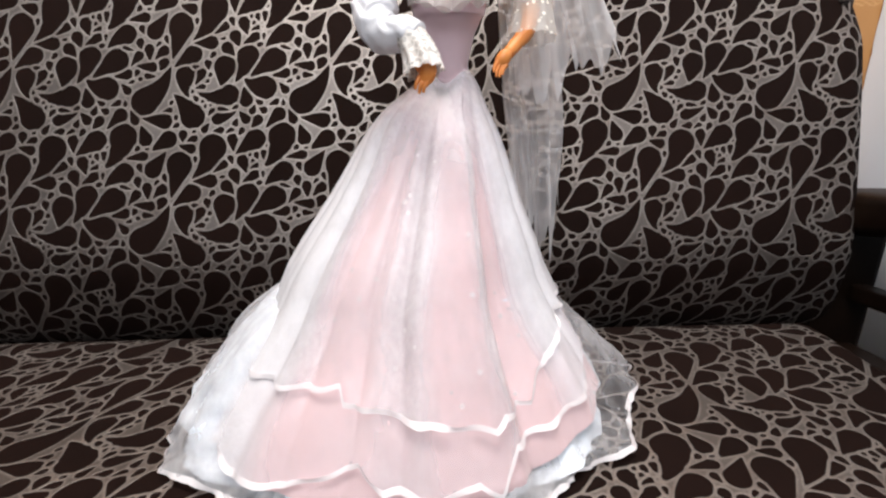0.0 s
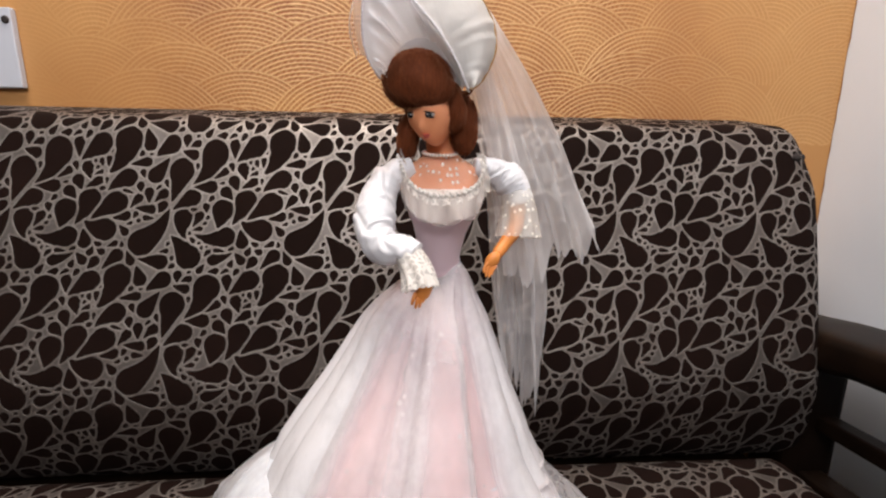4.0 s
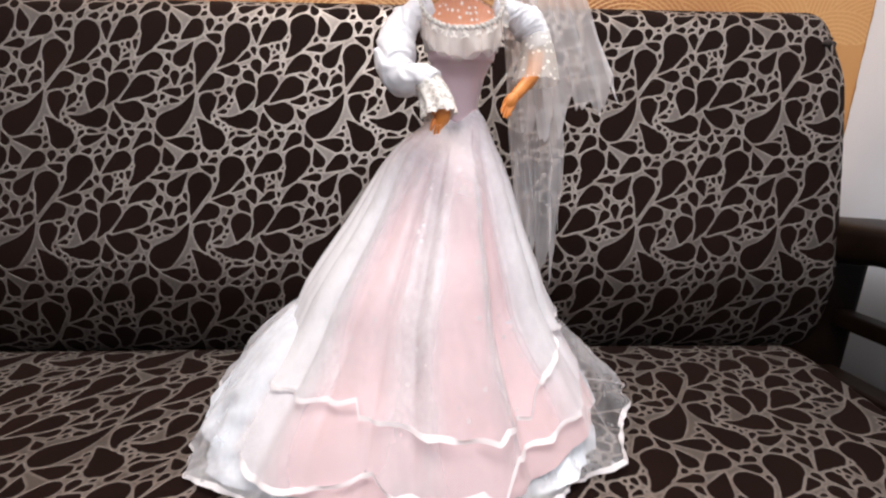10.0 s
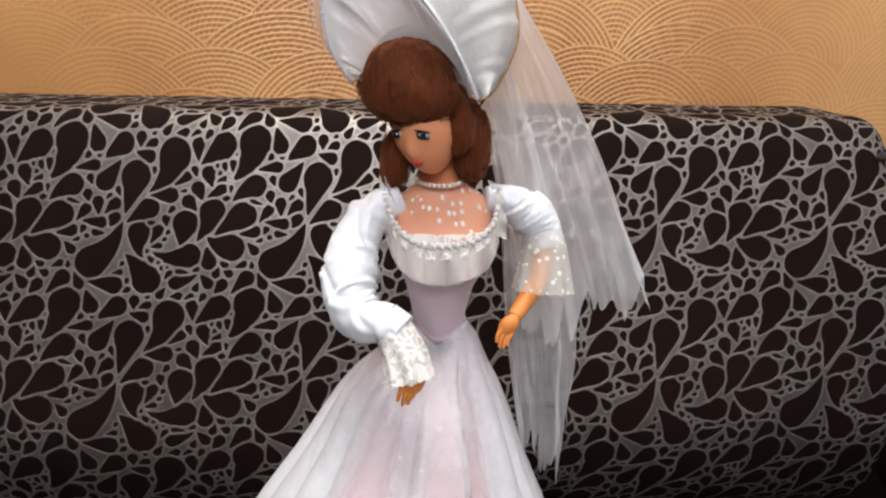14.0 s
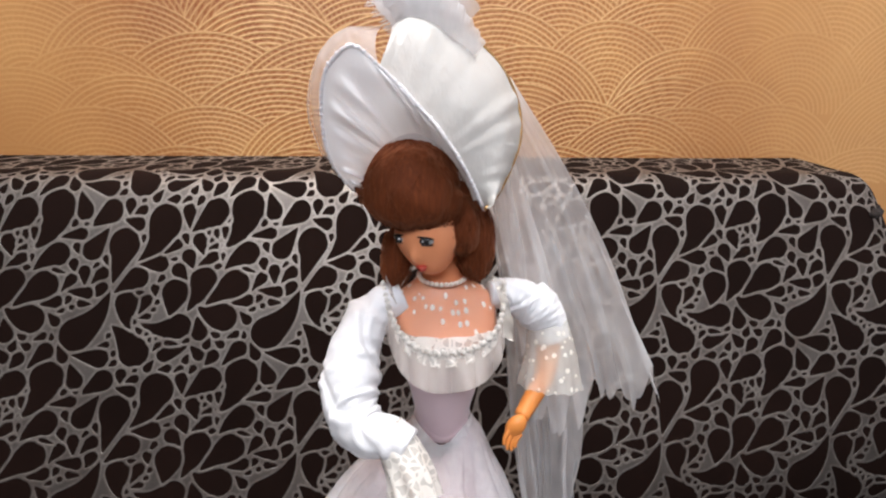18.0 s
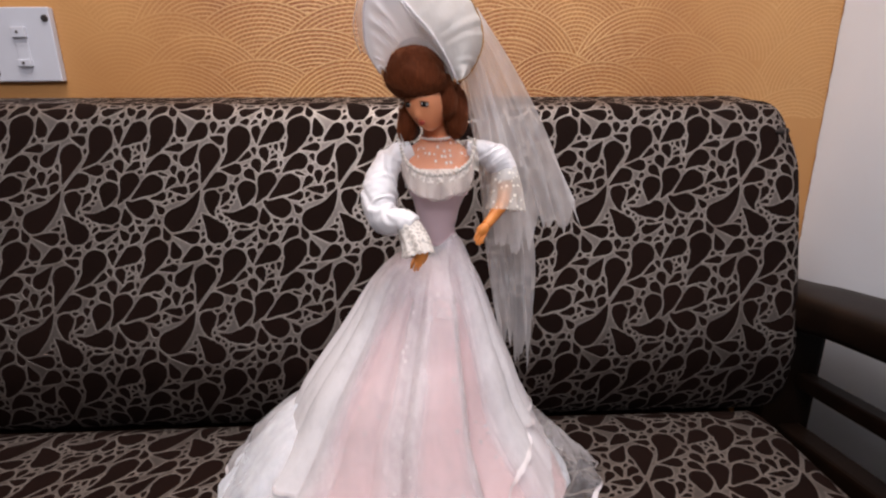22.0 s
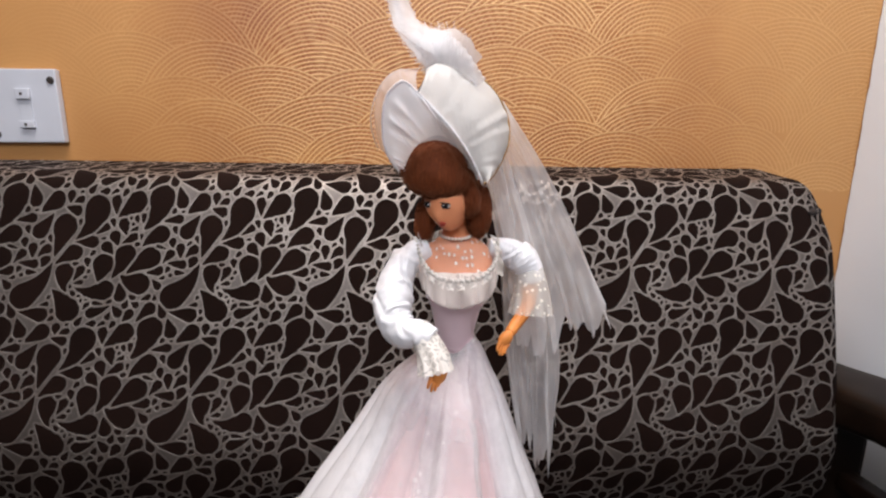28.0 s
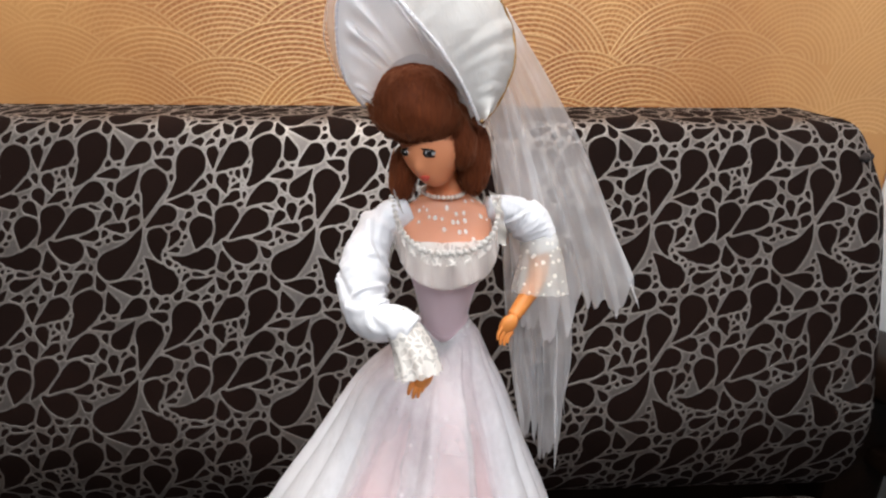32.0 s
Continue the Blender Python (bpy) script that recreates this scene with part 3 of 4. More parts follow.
def hair_material():
    m, nt, b = material("brown_doll_hair")
    strand = noise_of(nt, 700.0, 4.0, (1, 1, 0.10), 0.6)
    col = ramp(nt, strand, ((0.25, (0.080, 0.018, 0.006)), (0.55, (0.125, 0.030, 0.009)), (0.8, (0.18, 0.047, 0.014))))
    nt.links.new(col, b.inputs["Base Color"])
    b.inputs["Roughness"].default_value = 0.7
    b.inputs["Specular IOR Level"].default_value = 0.12
    b.inputs["Sheen Weight"].default_value = 0.25
    b.inputs["Sheen Tint"].default_value = (0.9, 0.45, 0.25, 1)
    bump(nt, b, strand, 0.25, 0.0003)
    return m


DOLL_MATERIALS = (
    ("satin", cloth("white_satin", (0.70, 0.70, 0.73), 0.36)),
    ("pink", cloth("pink_satin", (0.68, 0.50, 0.515), 0.36, 0.0016)),
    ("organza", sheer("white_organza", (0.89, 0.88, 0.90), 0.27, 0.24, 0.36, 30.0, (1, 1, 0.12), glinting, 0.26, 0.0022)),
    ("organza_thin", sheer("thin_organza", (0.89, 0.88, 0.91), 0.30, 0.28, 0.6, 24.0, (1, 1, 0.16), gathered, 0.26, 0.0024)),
    ("ribbon", sheer("white_ribbon", (0.94, 0.90, 0.91), 0.80, 0.22, 0.5, 38.0, (1, 1, 1), None, 0.14, 0.001)),
    ("lining", cloth("white_lining", (0.70, 0.75, 0.81), 0.4, 0.004)),
    ("lace", sheer("cream_lace", (0.78, 0.745, 0.70), 0.55, 0.6, 0.3, 90.0, (1, 1, 1), lacy)),
    ("dots", sheer("dotted_tulle", (0.84, 0.78, 0.72), 0.15, 0.6, 0.10, 90.0, (1, 1, 1), dotted)),
    ("skin", plain("doll_skin", (0.78, 0.300, 0.142), 0.40, 0.05, 40.0, 500.0, 0.0001)),
    ("hand_skin", plain("orange_doll_skin", (0.72, 0.25, 0.055), 0.45, 0.06, 60.0, 500.0, 0.0002)),
    ("hair", hair_material()),
    ("bodice", cloth("lilac_satin", (0.62, 0.47, 0.51), 0.42, 0.001)),
    ("pearl", plain("pearl", (0.80, 0.70, 0.62), 0.25, 0.04, 200.0, 900.0, 0.0)),
    ("dark", plain("dark_paint", (0.012, 0.010, 0.012), 0.2, 0.1, 200.0, 900.0, 0.0)),
    ("lip", plain("lip_paint", (0.45, 0.055, 0.035), 0.4, 0.1, 200.0, 900.0, 0.0)),
    ("veil", sheer("veil_tulle", (0.93, 0.935, 0.95), 0.56, 0.55, 0.45, 30.0, (1, 1, 0.6), gathered, 0.45)),
    ("gold", plain("gold_wire", (0.30, 0.17, 0.06), 0.4, 0.1, 200.0, 900.0, 0.0, 0.7)),
    ("bertha", sheer("cream_gauze", (0.78, 0.715, 0.675), 0.52, 0.4, 0.3, 60.0, (1, 1, 0.4), None, 0.35, 0.0015)),
    ("feather", sheer("soft_feather", (0.82, 0.815, 0.83), 0.52, 0.8, 0.45, 90.0, (1, 1, 0.4), None, 0.40)),
    ("brim", sheer("brim_satin", (0.95, 0.95, 0.97), 1.0, 0.4, 0.0, 60.0, (1, 1, 1), None, 0.36, 0.0016)),
    ("crown", sheer("cream_organza", (0.74, 0.725, 0.70), 1.0, 0.45, 0.0, 60.0, (1, 1, 1), None, 0.42, 0.0045)),
    ("net_lace", sheer("thin_cream_lace", (0.86, 0.82, 0.75), 0.36, 0.6, 0.2, 90.0, (1, 1, 1), flowered)),
    ("eye_white", plain("white_paint", (0.50, 0.50, 0.50), 0.2, 0.05, 200.0, 900.0, 0.0)),
)
SLOT = {n: i for i, (n, _) in enumerate(DOLL_MATERIALS)}


class Figure:
    """Gathers grids of places into one mesh."""

    def __init__(self):
        self.v, self.f, self.m, self.g, self.n = [], [], [], [], 0

    def grid(self, P, slot, gather_tone=None):
        n, k = P.shape[:2]
        i = np.arange(n * k).reshape(n, k) + self.n
        q = np.stack([i[:-1, :-1], i[1:, :-1], i[1:, 1:], i[:-1, 1:]], -1).reshape(-1, 4)
        self.v.append(P.reshape(-1, 3))
        self.f.append(q)
        self.m.append(np.full(len(q), SLOT[slot] if isinstance(slot, str) else 0))
        self.g.append(np.zeros(n * k) if gather_tone is None else gather_tone.reshape(-1))
        self.n += n * k

    def tube(self, path, radii, slot, sides=20, flat=1.0, wrinkle=0.0, seed=0, creases=None):
        n = 90 if creases is not None else 40 if sides > 6 else 9
        p, r = spline(path, n), spline([(a, 0, 0) for a in radii], n)[:, 0]
        up = np.array((0.0, 1.0, 0.15))
        P = np.empty((len(p), sides + 1, 3))
        t = np.gradient(p, axis=0)
        t /= np.linalg.norm(t, axis=1)[:, None]
        a = np.linspace(0, 2 * math.pi, sides + 1)
        for k in range(len(p)):
            side = np.cross(t[k], up)
            side /= np.linalg.norm(side)
            other = np.cross(side, t[k])
            rr = r[k] * (1 + wrinkle * np.sin(3 * a + k * 0.55 + seed) * np.sin(k * 0.8 + seed) + 0.6 * wrinkle * np.sin(5 * a - k * 0.9 + 2 * seed))
            if wrinkle:
                rr = rr * np.array([1 + 2.2 * wrinkle * (noise.noise((p[k][0] * 75 + 3 * math.cos(x) * 0.5, p[k][2] * 75 + seed, 1.2 * math.sin(x))) + 0.6 * noise.noise((p[k][0] * 190, p[k][2] * 190, 2.5 * math.sin(x) + seed))) for x in a])
            if creases is not None:
                for c, w, at, lean, amp in creases:
                    amp *= 0.9
                    d = k / (len(p) - 1) - c - lean * np.sin(a - at)
                    rr = rr * (1 - amp * np.exp(-(d / w) ** 2) * (0.35 + 0.65 * np.cos(0.5 * (a - at)) ** 2) + 0.55 * amp * np.exp(-((d - 1.7 * w) / (1.1 * w)) ** 2))
            if creases is not None:
                rr = rr * np.array([1 + 0.15 * (0.30 - abs(noise.noise((p[k][0] * 42 + 0.9 * math.cos(x) + 0.5 * math.sin(x), p[k][2] * 42 + 0.7 * math.sin(x), seed + 0.6 * math.cos(x))))) for x in a])
            rr[-1] = rr[0]
            P[k] = p[k] + np.outer(np.cos(a) * rr, side) + np.outer(np.sin(a) * rr * flat, other)
        cap = lambda c: np.broadcast_to(c, (1, sides + 1, 3))
        self.grid(np.concatenate([cap(p[0]), P, cap(p[-1])]), slot)

    def blob(self, centre, radii, slot, turn=(0, 0, 0), n=24, shape=None):
        a, b = np.linspace(0, 2 * math.pi, n + 1), np.linspace(-math.pi / 2, math.pi / 2, n // 2 + 1)
        A, B = np.meshgrid(a, b, indexing="ij")
        P = np.stack([np.cos(A) * np.cos(B), np.sin(A) * np.cos(B), np.sin(B)], -1)
        if shape is not None:
            P = shape(P)
        P = P * np.array(radii)
        R = np.array(Euler([radians(x) for x in turn]).to_matrix())
        self.grid(P @ R.T + np.array(centre), slot)

    def mesh(self, name):
        me = bpy.data.meshes.new(name)
        v, f, m = np.concatenate(self.v), np.concatenate(self.f), np.concatenate(self.m)
        me.vertices.add(len(v))
        me.vertices.foreach_set("co", v.reshape(-1).astype(np.float32))
        me.loops.add(f.size)
        me.loops.foreach_set("vertex_index", f.reshape(-1).astype(np.int32))
        me.polygons.add(len(f))
        me.polygons.foreach_set("loop_start", np.arange(0, f.size, 4, dtype=np.int32))
        me.polygons.foreach_set("material_index", m.astype(np.int32))
        me.update(calc_edges=True)
        me.polygons.foreach_set("use_smooth", np.ones(len(f), dtype=bool))
        me.attributes.new("gather_tone", "FLOAT", "POINT").data.foreach_set("value", np.concatenate(self.g).astype(np.float32))
        me.validate()
        for _, mat in DOLL_MATERIALS:
            me.materials.append(mat)
        return me


def spline(points, n):
    """A smooth run of n places through the given ones."""
    p = np.array(points, float)
    if len(p) == 2:
        return p[0] + np.linspace(0, 1, n)[:, None] * (p[1] - p[0])
    s = np.concatenate([[0], np.cumsum(np.sqrt(((np.diff(p, axis=0)) ** 2).sum(1)) + 1e-9)])
    g = np.gradient(p, s, axis=0)
    t = np.linspace(0, s[-1], n)
    k = np.clip(np.searchsorted(s, t, side="right") - 1, 0, len(p) - 2)
    h = (s[k + 1] - s[k])[:, None]
    u = ((t - s[k])[:, None]) / h
    return (p[k] * (1 + 2 * u) * (1 - u) ** 2 + g[k] * h * u * (1 - u) ** 2 + p[k + 1] * u ** 2 * (3 - 2 * u) + g[k + 1] * h * u ** 2 * (u - 1))


fig = Figure()
DEG = np.linspace(-270, 90, 361)
TH = np.radians(DEG)


def pleats(deg):
    """Folds of the skirt round the body: rounded ridges between sharp valleys, of uneven width."""
    rng = np.random.RandomState(7)
    edges = [-275]
    while edges[-1] < 95:
        edges.append(edges[-1] + rng.uniform(11, 27))
    edges = np.array(edges)
    edges[np.argmin(np.abs(edges + 93))], edges[np.argmin(np.abs(edges + 62))] = -93, -62
    high = rng.uniform(0.35, 1.0, len(edges))
    k = np.clip(np.searchsorted(edges, deg) - 1, 0, len(edges) - 2)
    u = (deg - edges[k]) / (edges[k + 1] - edges[k])
    f = high[k] * np.abs(np.sin(math.pi * u)) ** 0.6 - 0.5
    panel = smooth(-95.5, -88, deg) * (1 - smooth(-63.5, -60.5, deg))
    return f * (1 - 0.75 * panel) + 1.0 * panel - 1.4 * smooth(-61.5, -58.5, deg) * (1 - smooth(-46, -34, deg))


def around(deg, table):
    a = np.array(table, float)
    return np.interp(deg, a[:, 0], a[:, 1])


HEM = ((-270, 0.11), (-225, 0.150), (-205, 0.205), (-190, 0.240), (-172, 0.238), (-157, 0.234), (-150, 0.243), (-143, 0.222), (-128, 0.203), (-110, 0.198), (-90, 0.194),
       (-70, 0.190), (-56, 0.190), (-40, 0.200), (-30, 0.212), (-26, 0.206), (-12, 0.212), (2, 0.222), (10, 0.205), (25, 0.172), (45, 0.14), (90, 0.11))
FLARE = ((-270, 1.2), (-200, 0.62), (-150, 0.70), (-130, 1.5), (-60, 1.9), (-38, 1.15), (0, 1.0), (90, 1.2))
DEPTH = ((-270, 0.62), (-225, 0.78), (-180, 1.0), (-140, 1.0), (-90, 0.97), (-40, 0.98), (0, 1.0), (45, 0.78), (90, 0.62))
BODY_Z, BODY_R = (0.480, 0.489, 0.52, 0.56, 0.605, 0.625, 0.664, 0.70, 0.72, 0.745, 0.757, 0.765, 0.773), (0.174, 0.169, 0.154, 0.134, 0.113, 0.103, 0.081, 0.063, 0.052, 0.0375, 0.0300, 0.0245, 0.0185)


def centre_of(z):
    return 0.188 - 0.165 * np.clip(0.765 - z, 0, 0.165) - 0.005 * smooth(0.0, 0.03, 0.765 - z), 0.695 + 0 * z


WIDE = ((-270, 0.0), (-180, 0.004), (-165, 0.016), (-150, 0.030), (-130, 0.030), (-112, 0.016), (-90, 0.010), (-60, 0.008), (-35, 0.016), (-15, 0.012), (0, 0.0), (90, 0.0))


def crumple(deg, s, seed, rate=0.085):
    """Uneven folds that run down a gathered strip: sharp creases between soft ridges."""
    out = np.empty((len(deg), len(s)))
    for i, a in enumerate(deg):
        for j, b in enumerate(s):
            w = a * rate + 0.5 * noise.noise((a * 0.03, b * 1.6, seed + 9.0))
            out[i, j] = 1.0 - 2.2 * abs(noise.noise((w, b * 0.7, seed))) + 0.6 * noise.noise((w * 2.3, b * 3.4, seed + 4.0)) - 0.9 * abs(noise.noise((w * 3.3 + b * 2.0, b * 5.5, seed + 11.0)))
    out[-1] = out[0]
    return out - out.mean()


def skirt(low, out, depth, slot, top=0.773, rows=90, ruffle=0.0, seed=0.0):
    """A layer from the waist down to its own lower edge low(deg)."""
    s = np.linspace(0, 1, rows)
    lowz = low if np.ndim(low) else np.full(DEG.shape, low)
    top = top - 0.011 * np.exp(-((DEG + 95) / 34) ** 2)
    Z = top[:, None] + (lowz - top)[:, None] * s
    R = np.interp(Z, BODY_Z, BODY_R) * around(DEG, DEPTH)[:, None] + out * smooth(0.0, 0.25, s) + around(DEG, WIDE)[:, None] * (1 - smooth(0.475, 0.60, Z))
    R += depth * pleats(DEG)[:, None] * smooth(0.0, 0.30, s) * (0.35 + 0.65 * R / 0.15) * (0.40 + 0.60 * smooth(0.49, 0.60, Z))
    R += 0.008 * np.exp(-((DEG + 140) / 38) ** 2)[:, None] * np.exp(-((Z - 0.735) / 0.028) ** 2) * smooth(0.0, 0.02, 0.773 - Z)
    R += ruffle * smooth(0.5, 1.0, s) * (np.sin(TH * 17 + seed) + 0.6 * np.sin(TH * 29 + 2 * seed))[:, None]
    R -= (R[:, :1] - 0.0190) * np.exp(-s / 0.03)
    cx, cy = centre_of(Z)
    P = np.stack([cx + R * np.cos(TH)[:, None], cy + R * np.sin(TH)[:, None], Z], -1)
    bell = lambda c, w: np.exp(-((DEG - c) / w) ** 2)
    step = lambda a, b, e: smooth(a - e, a + e, DEG) * (1 - smooth(b - e, b + e, DEG))
    # overlay panels by angle; side light put in too: left whitened, right thinned
    streak_light = 0.34 * step(-190, -132, 9) + 0.10 * step(-176, -160, 5) - 0.20 * step(-126, -102, 8) + 0.10 * step(-100, -86, 4) - 0.20 * step(-85, -66, 4) + 0.06 * step(-64.5, -61.5, 1.5) - 0.30 * step(-60, -42, 4) + 0.20 * step(-36, -10, 8)
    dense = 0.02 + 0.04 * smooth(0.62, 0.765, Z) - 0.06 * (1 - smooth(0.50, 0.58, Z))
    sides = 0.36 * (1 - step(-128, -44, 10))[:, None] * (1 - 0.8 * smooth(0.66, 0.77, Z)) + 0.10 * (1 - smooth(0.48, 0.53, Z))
    fig.grid(P, slot, dense + sides + streak_light[:, None] * (1 - smooth(0.66, 0.75, Z)))
    return P


def flounce(top, bottom, scale, slot, ruffle, seed, power=1.0, rows=50, rate=0.085):
    s = np.linspace(0, 1, rows)
    hem = around(DEG, HEM) * (scale if np.ndim(scale) else np.full(DEG.shape, scale))
    start = np.interp(top, BODY_Z, BODY_R) * around(DEG, DEPTH) - 0.010
    R = start[:, None] + (hem - start)[:, None] * s[None, :] ** (around(DEG, FLARE) * power)[:, None]
    fold = crumple(DEG, s, seed, rate)
    R += ruffle * fold * smooth(0.05, 0.9, s) * np.where(fold > 0, 1.0, 1.2)
    Z = top + (bottom - top) * s + 0.45 * ruffle * (fold + 0.9).clip(0, 2) * s ** 2
    cx, cy = centre_of(np.full(R.shape, 0.61))
    P = np.stack([cx + R * np.cos(TH)[:, None], cy + R * np.sin(TH)[:, None], Z], -1)
    fig.grid(P, slot, (0.16 - 0.20 * smooth(-48, -30, DEG) * (1 - smooth(20, 40, DEG)))[:, None] + 0.12 * fold)
    return P


def trim(P, width, slot="ribbon", lift=0.0012, seed=0):
    """A flat ribbon along the lower edge of a layer, just outside it, tilting and buckling as it goes."""
    edge, prev = P[:, -1], P[:, -4]
    down = edge - prev
    down /= np.linalg.norm(down, axis=1)[:, None] + 1e-9
    out = edge - np.stack([*centre_of(edge[:, 2]), edge[:, 2]], -1)
    out /= np.linalg.norm(out, axis=1)[:, None] + 1e-9
    tilt = np.array([noise.noise((a * 0.11, seed * 5.0, 0.3)) + 0.6 * noise.noise((a * 0.31, seed * 5.0, 4.3)) for a in DEG])
    tilt[-1] = tilt[0]
    rows = [edge + out * (lift + 0.0004 + 0.0026 * np.clip(tilt * f, -0.35, 1.0))[:, None] + down * (-width * w) for w, f in ((0.0, 1.0), (0.25, 0.5), (0.5, 0.1), (0.75, -0.4), (1.0, -0.9))]
    fig.grid(np.stack(rows, 1), slot)


# gown, from the inside out
lining = flounce(0.590, 0.4600, around(DEG, ((-270, 0.85), (-190, 0.95), (-165, 0.96), (-148, 0.955), (-130, 0.97), (-60, 0.965), (-38, 0.90), (-10, 0.84), (90, 0.82))), "lining", 0.0100, 0.6, 1.0, rate=0.05)
skirt(around(DEG, ((-270, 0.48), (-165, 0.49), (-150, 0.486), (-112, 0.480), (-75, 0.476), (-50, 0.480), (-25, 0.492), (90, 0.48))), 0.0, 0.0085, "pink", top=0.762)
LOW_1 = around(DEG, ((-270, 0.55), (-170, 0.545), (-146, 0.5385), (-133, 0.541), (-111, 0.549), (-109, 0.538), (-94, 0.5345), (-81, 0.527), (-69, 0.520), (-66, 0.528), (-54, 0.521), (-47, 0.536), (-38, 0.548), (-24, 0.566), (0, 0.57), (90, 0.55)))
LOW_2 = around(DEG, ((-270, 0.50), (-165, 0.500), (-134, 0.484), (-119, 0.486), (-110, 0.497), (-103, 0.505), (-97, 0.488), (-87, 0.484), (-75, 0.490), (-70, 0.476), (-64, 0.503), (-49, 0.502), (-31, 0.508), (-20, 0.528), (0, 0.53), (90, 0.50)))
WOBBLE = 0.0010 * np.sin(TH * 13 + 0.4) + 0.0007 * np.sin(TH * 29 + 1.0)
LOW_1, LOW_2 = LOW_1 + WOBBLE, LOW_2 - 1.2 * WOBBLE
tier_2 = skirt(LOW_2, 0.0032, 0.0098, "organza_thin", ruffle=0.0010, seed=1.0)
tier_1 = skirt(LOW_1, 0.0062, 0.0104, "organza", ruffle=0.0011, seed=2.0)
outer = flounce(0.583, 0.459, 1.0, "organza", 0.0100, 0.9, 0.85, rate=0.06)
trim(tier_1, 0.0046, lift=0.0007, seed=1)
trim(tier_2, 0.0042, lift=0.0007, seed=2)
trim(outer, 0.0044, lift=0.0005, seed=3)

# body and neck
RINGS = np.array(((0.760, 0.1885, 0.698, 0.0195, 0.017), (0.768, 0.1880, 0.697, 0.0180, 0.0160), (0.780, 0.1880, 0.695, 0.0188, 0.0165), (0.800, 0.1885, 0.691, 0.0228, 0.0195),
                  (0.815, 0.190, 0.688, 0.0280, 0.0230), (0.828, 0.190, 0.687, 0.0300, 0.0245), (0.840, 0.190, 0.690, 0.0330, 0.0215), (0.852, 0.189, 0.695, 0.0330, 0.0165),
                  (0.860, 0.189, 0.699, 0.0290, 0.0140), (0.866, 0.189, 0.701, 0.0195, 0.0125), (0.872, 0.189, 0.701, 0.0128, 0.0118), (0.890, 0.187, 0.697, 0.0122, 0.0115)))
A = np.linspace(0, 2 * math.pi, 49)


def rings(z0, z1, out, slot, n=24, wave=0.0):
    z = np.linspace(z0, z1, n)
    c = [np.interp(z, RINGS[:, 0], RINGS[:, k]) for k in range(1, 5)]
    w = out + wave * np.sin(A * 14)[:, None] * smooth(0, 1, np.abs(np.linspace(-1, 1, n)))
    P = np.stack([c[0] + (c[2] + w) * np.cos(A)[:, None], c[1] + (c[3] + w) * np.sin(A)[:, None], np.broadcast_to(z, (49, n))], -1)
    fig.grid(P, slot)
    return P


rings(0.760, 0.822, 0.0, "bodice")
rings(0.814, 0.838, 0.0016, "bodice", 16)
rings(0.838, 0.890, 0.0, "skin", 40)
rings(0.828, 0.868, 0.0012, "dots", 30)
fig.blob((0.1805, 0.6690, 0.8315), (0.0120, 0.0040, 0.0095), "skin")
fig.blob((0.1995, 0.6690, 0.8315), (0.0120, 0.0040, 0.0095), "skin")
# waist seam, pointed in front
seam = np.stack([np.interp(0.768, RINGS[:, 0], RINGS[:, 1]) + 0.0185 * np.cos(A), 0.697 + 0.0172 * np.sin(A), 0.7735 - 0.011 * np.clip(-np.sin(A), 0, 1) ** 3], -1)
fig.grid(np.stack([seam + (0, 0, 0.0022), seam + np.stack([0.0008 * np.cos(A), 0.0008 * np.sin(A), 0 * A], -1), seam - (0, 0, 0.0010)], 1), "bodice")


def frill(path, width, slot, amp, waves, lean, n=160, layers=1):
    """A gathered strip that hangs from a path; lean: how it stands off."""
    p = spline(path, n)
    for layer in range(layers):
        s = np.linspace(0, 1, 9)
        u = np.linspace(0, 1, n)
        w = np.sin(u * waves * 2 * math.pi + layer * 2.0) + 0.5 * np.sin(u * waves * 4.7 + layer)
        out = np.array(lean, float)
        P = p[:, None, :] + out * (s[:, None] * width) + np.array((0, -1, 0.3)) * (amp * w[:, None] * s ** 1.3)[..., None] + np.array((0, 0, 1.0)) * (0.35 * amp * w[:, None] * s)[..., None]
        fig.grid(P, slot)


neckline = [(0.151, 0.692, 0.868), (0.1555, 0.677, 0.856), (0.163, 0.664, 0.8455), (0.176, 0.6565, 0.8390), (0.190, 0.6555, 0.838), (0.205, 0.6575, 0.8400), (0.217, 0.664, 0.846), (0.2240, 0.677, 0.856), (0.2270, 0.692, 0.868)]
rings(0.822, 0.842, 0.0036, "lace", 20, 0.0010)
frill(neckline, 0.0085, "lace", 0.0012, 14, (0, -0.30, -0.95), layers=1)
frill([(a, b - 0.001, c - 0.004) for a, b, c in neckline], 0.019, "bertha", 0.0040, 5, (0, -0.22, -1.0), 240, layers=2)
frill([(0.2195, 0.694, 0.872), (0.2215, 0.682, 0.864), (0.2235, 0.672, 0.850), (0.2230, 0.668, 0.841)], 0.0075, "net_lace", 0.0022, 3, (0.75, -0.45, -0.3), 70)
for k, c in enumerate(spline(neckline, 60)):
    fig.blob((c[0], c[1] - 0.0012, c[2] + 0.0006 * (-1) ** k), (0.0019, 0.0011, 0.0021), "lace", (0, 25 * (-1) ** k, 0), 8)
frill([(0.160, 0.70, 0.868), (0.157, 0.688, 0.866), (0.160, 0.680, 0.858)], 0.008, "lace", 0.003, 3, (-0.5, -0.3, 0.9), 50)
# pearls
for k in range(30):
    a = 2 * math.pi * k / 30
    fig.blob((0.1885 + 0.0152 * math.cos(a), 0.6985 + 0.0152 * math.sin(a), 0.8715 + 0.0022 * math.sin(a)), (0.0017,) * 3, "pearl", n=8)

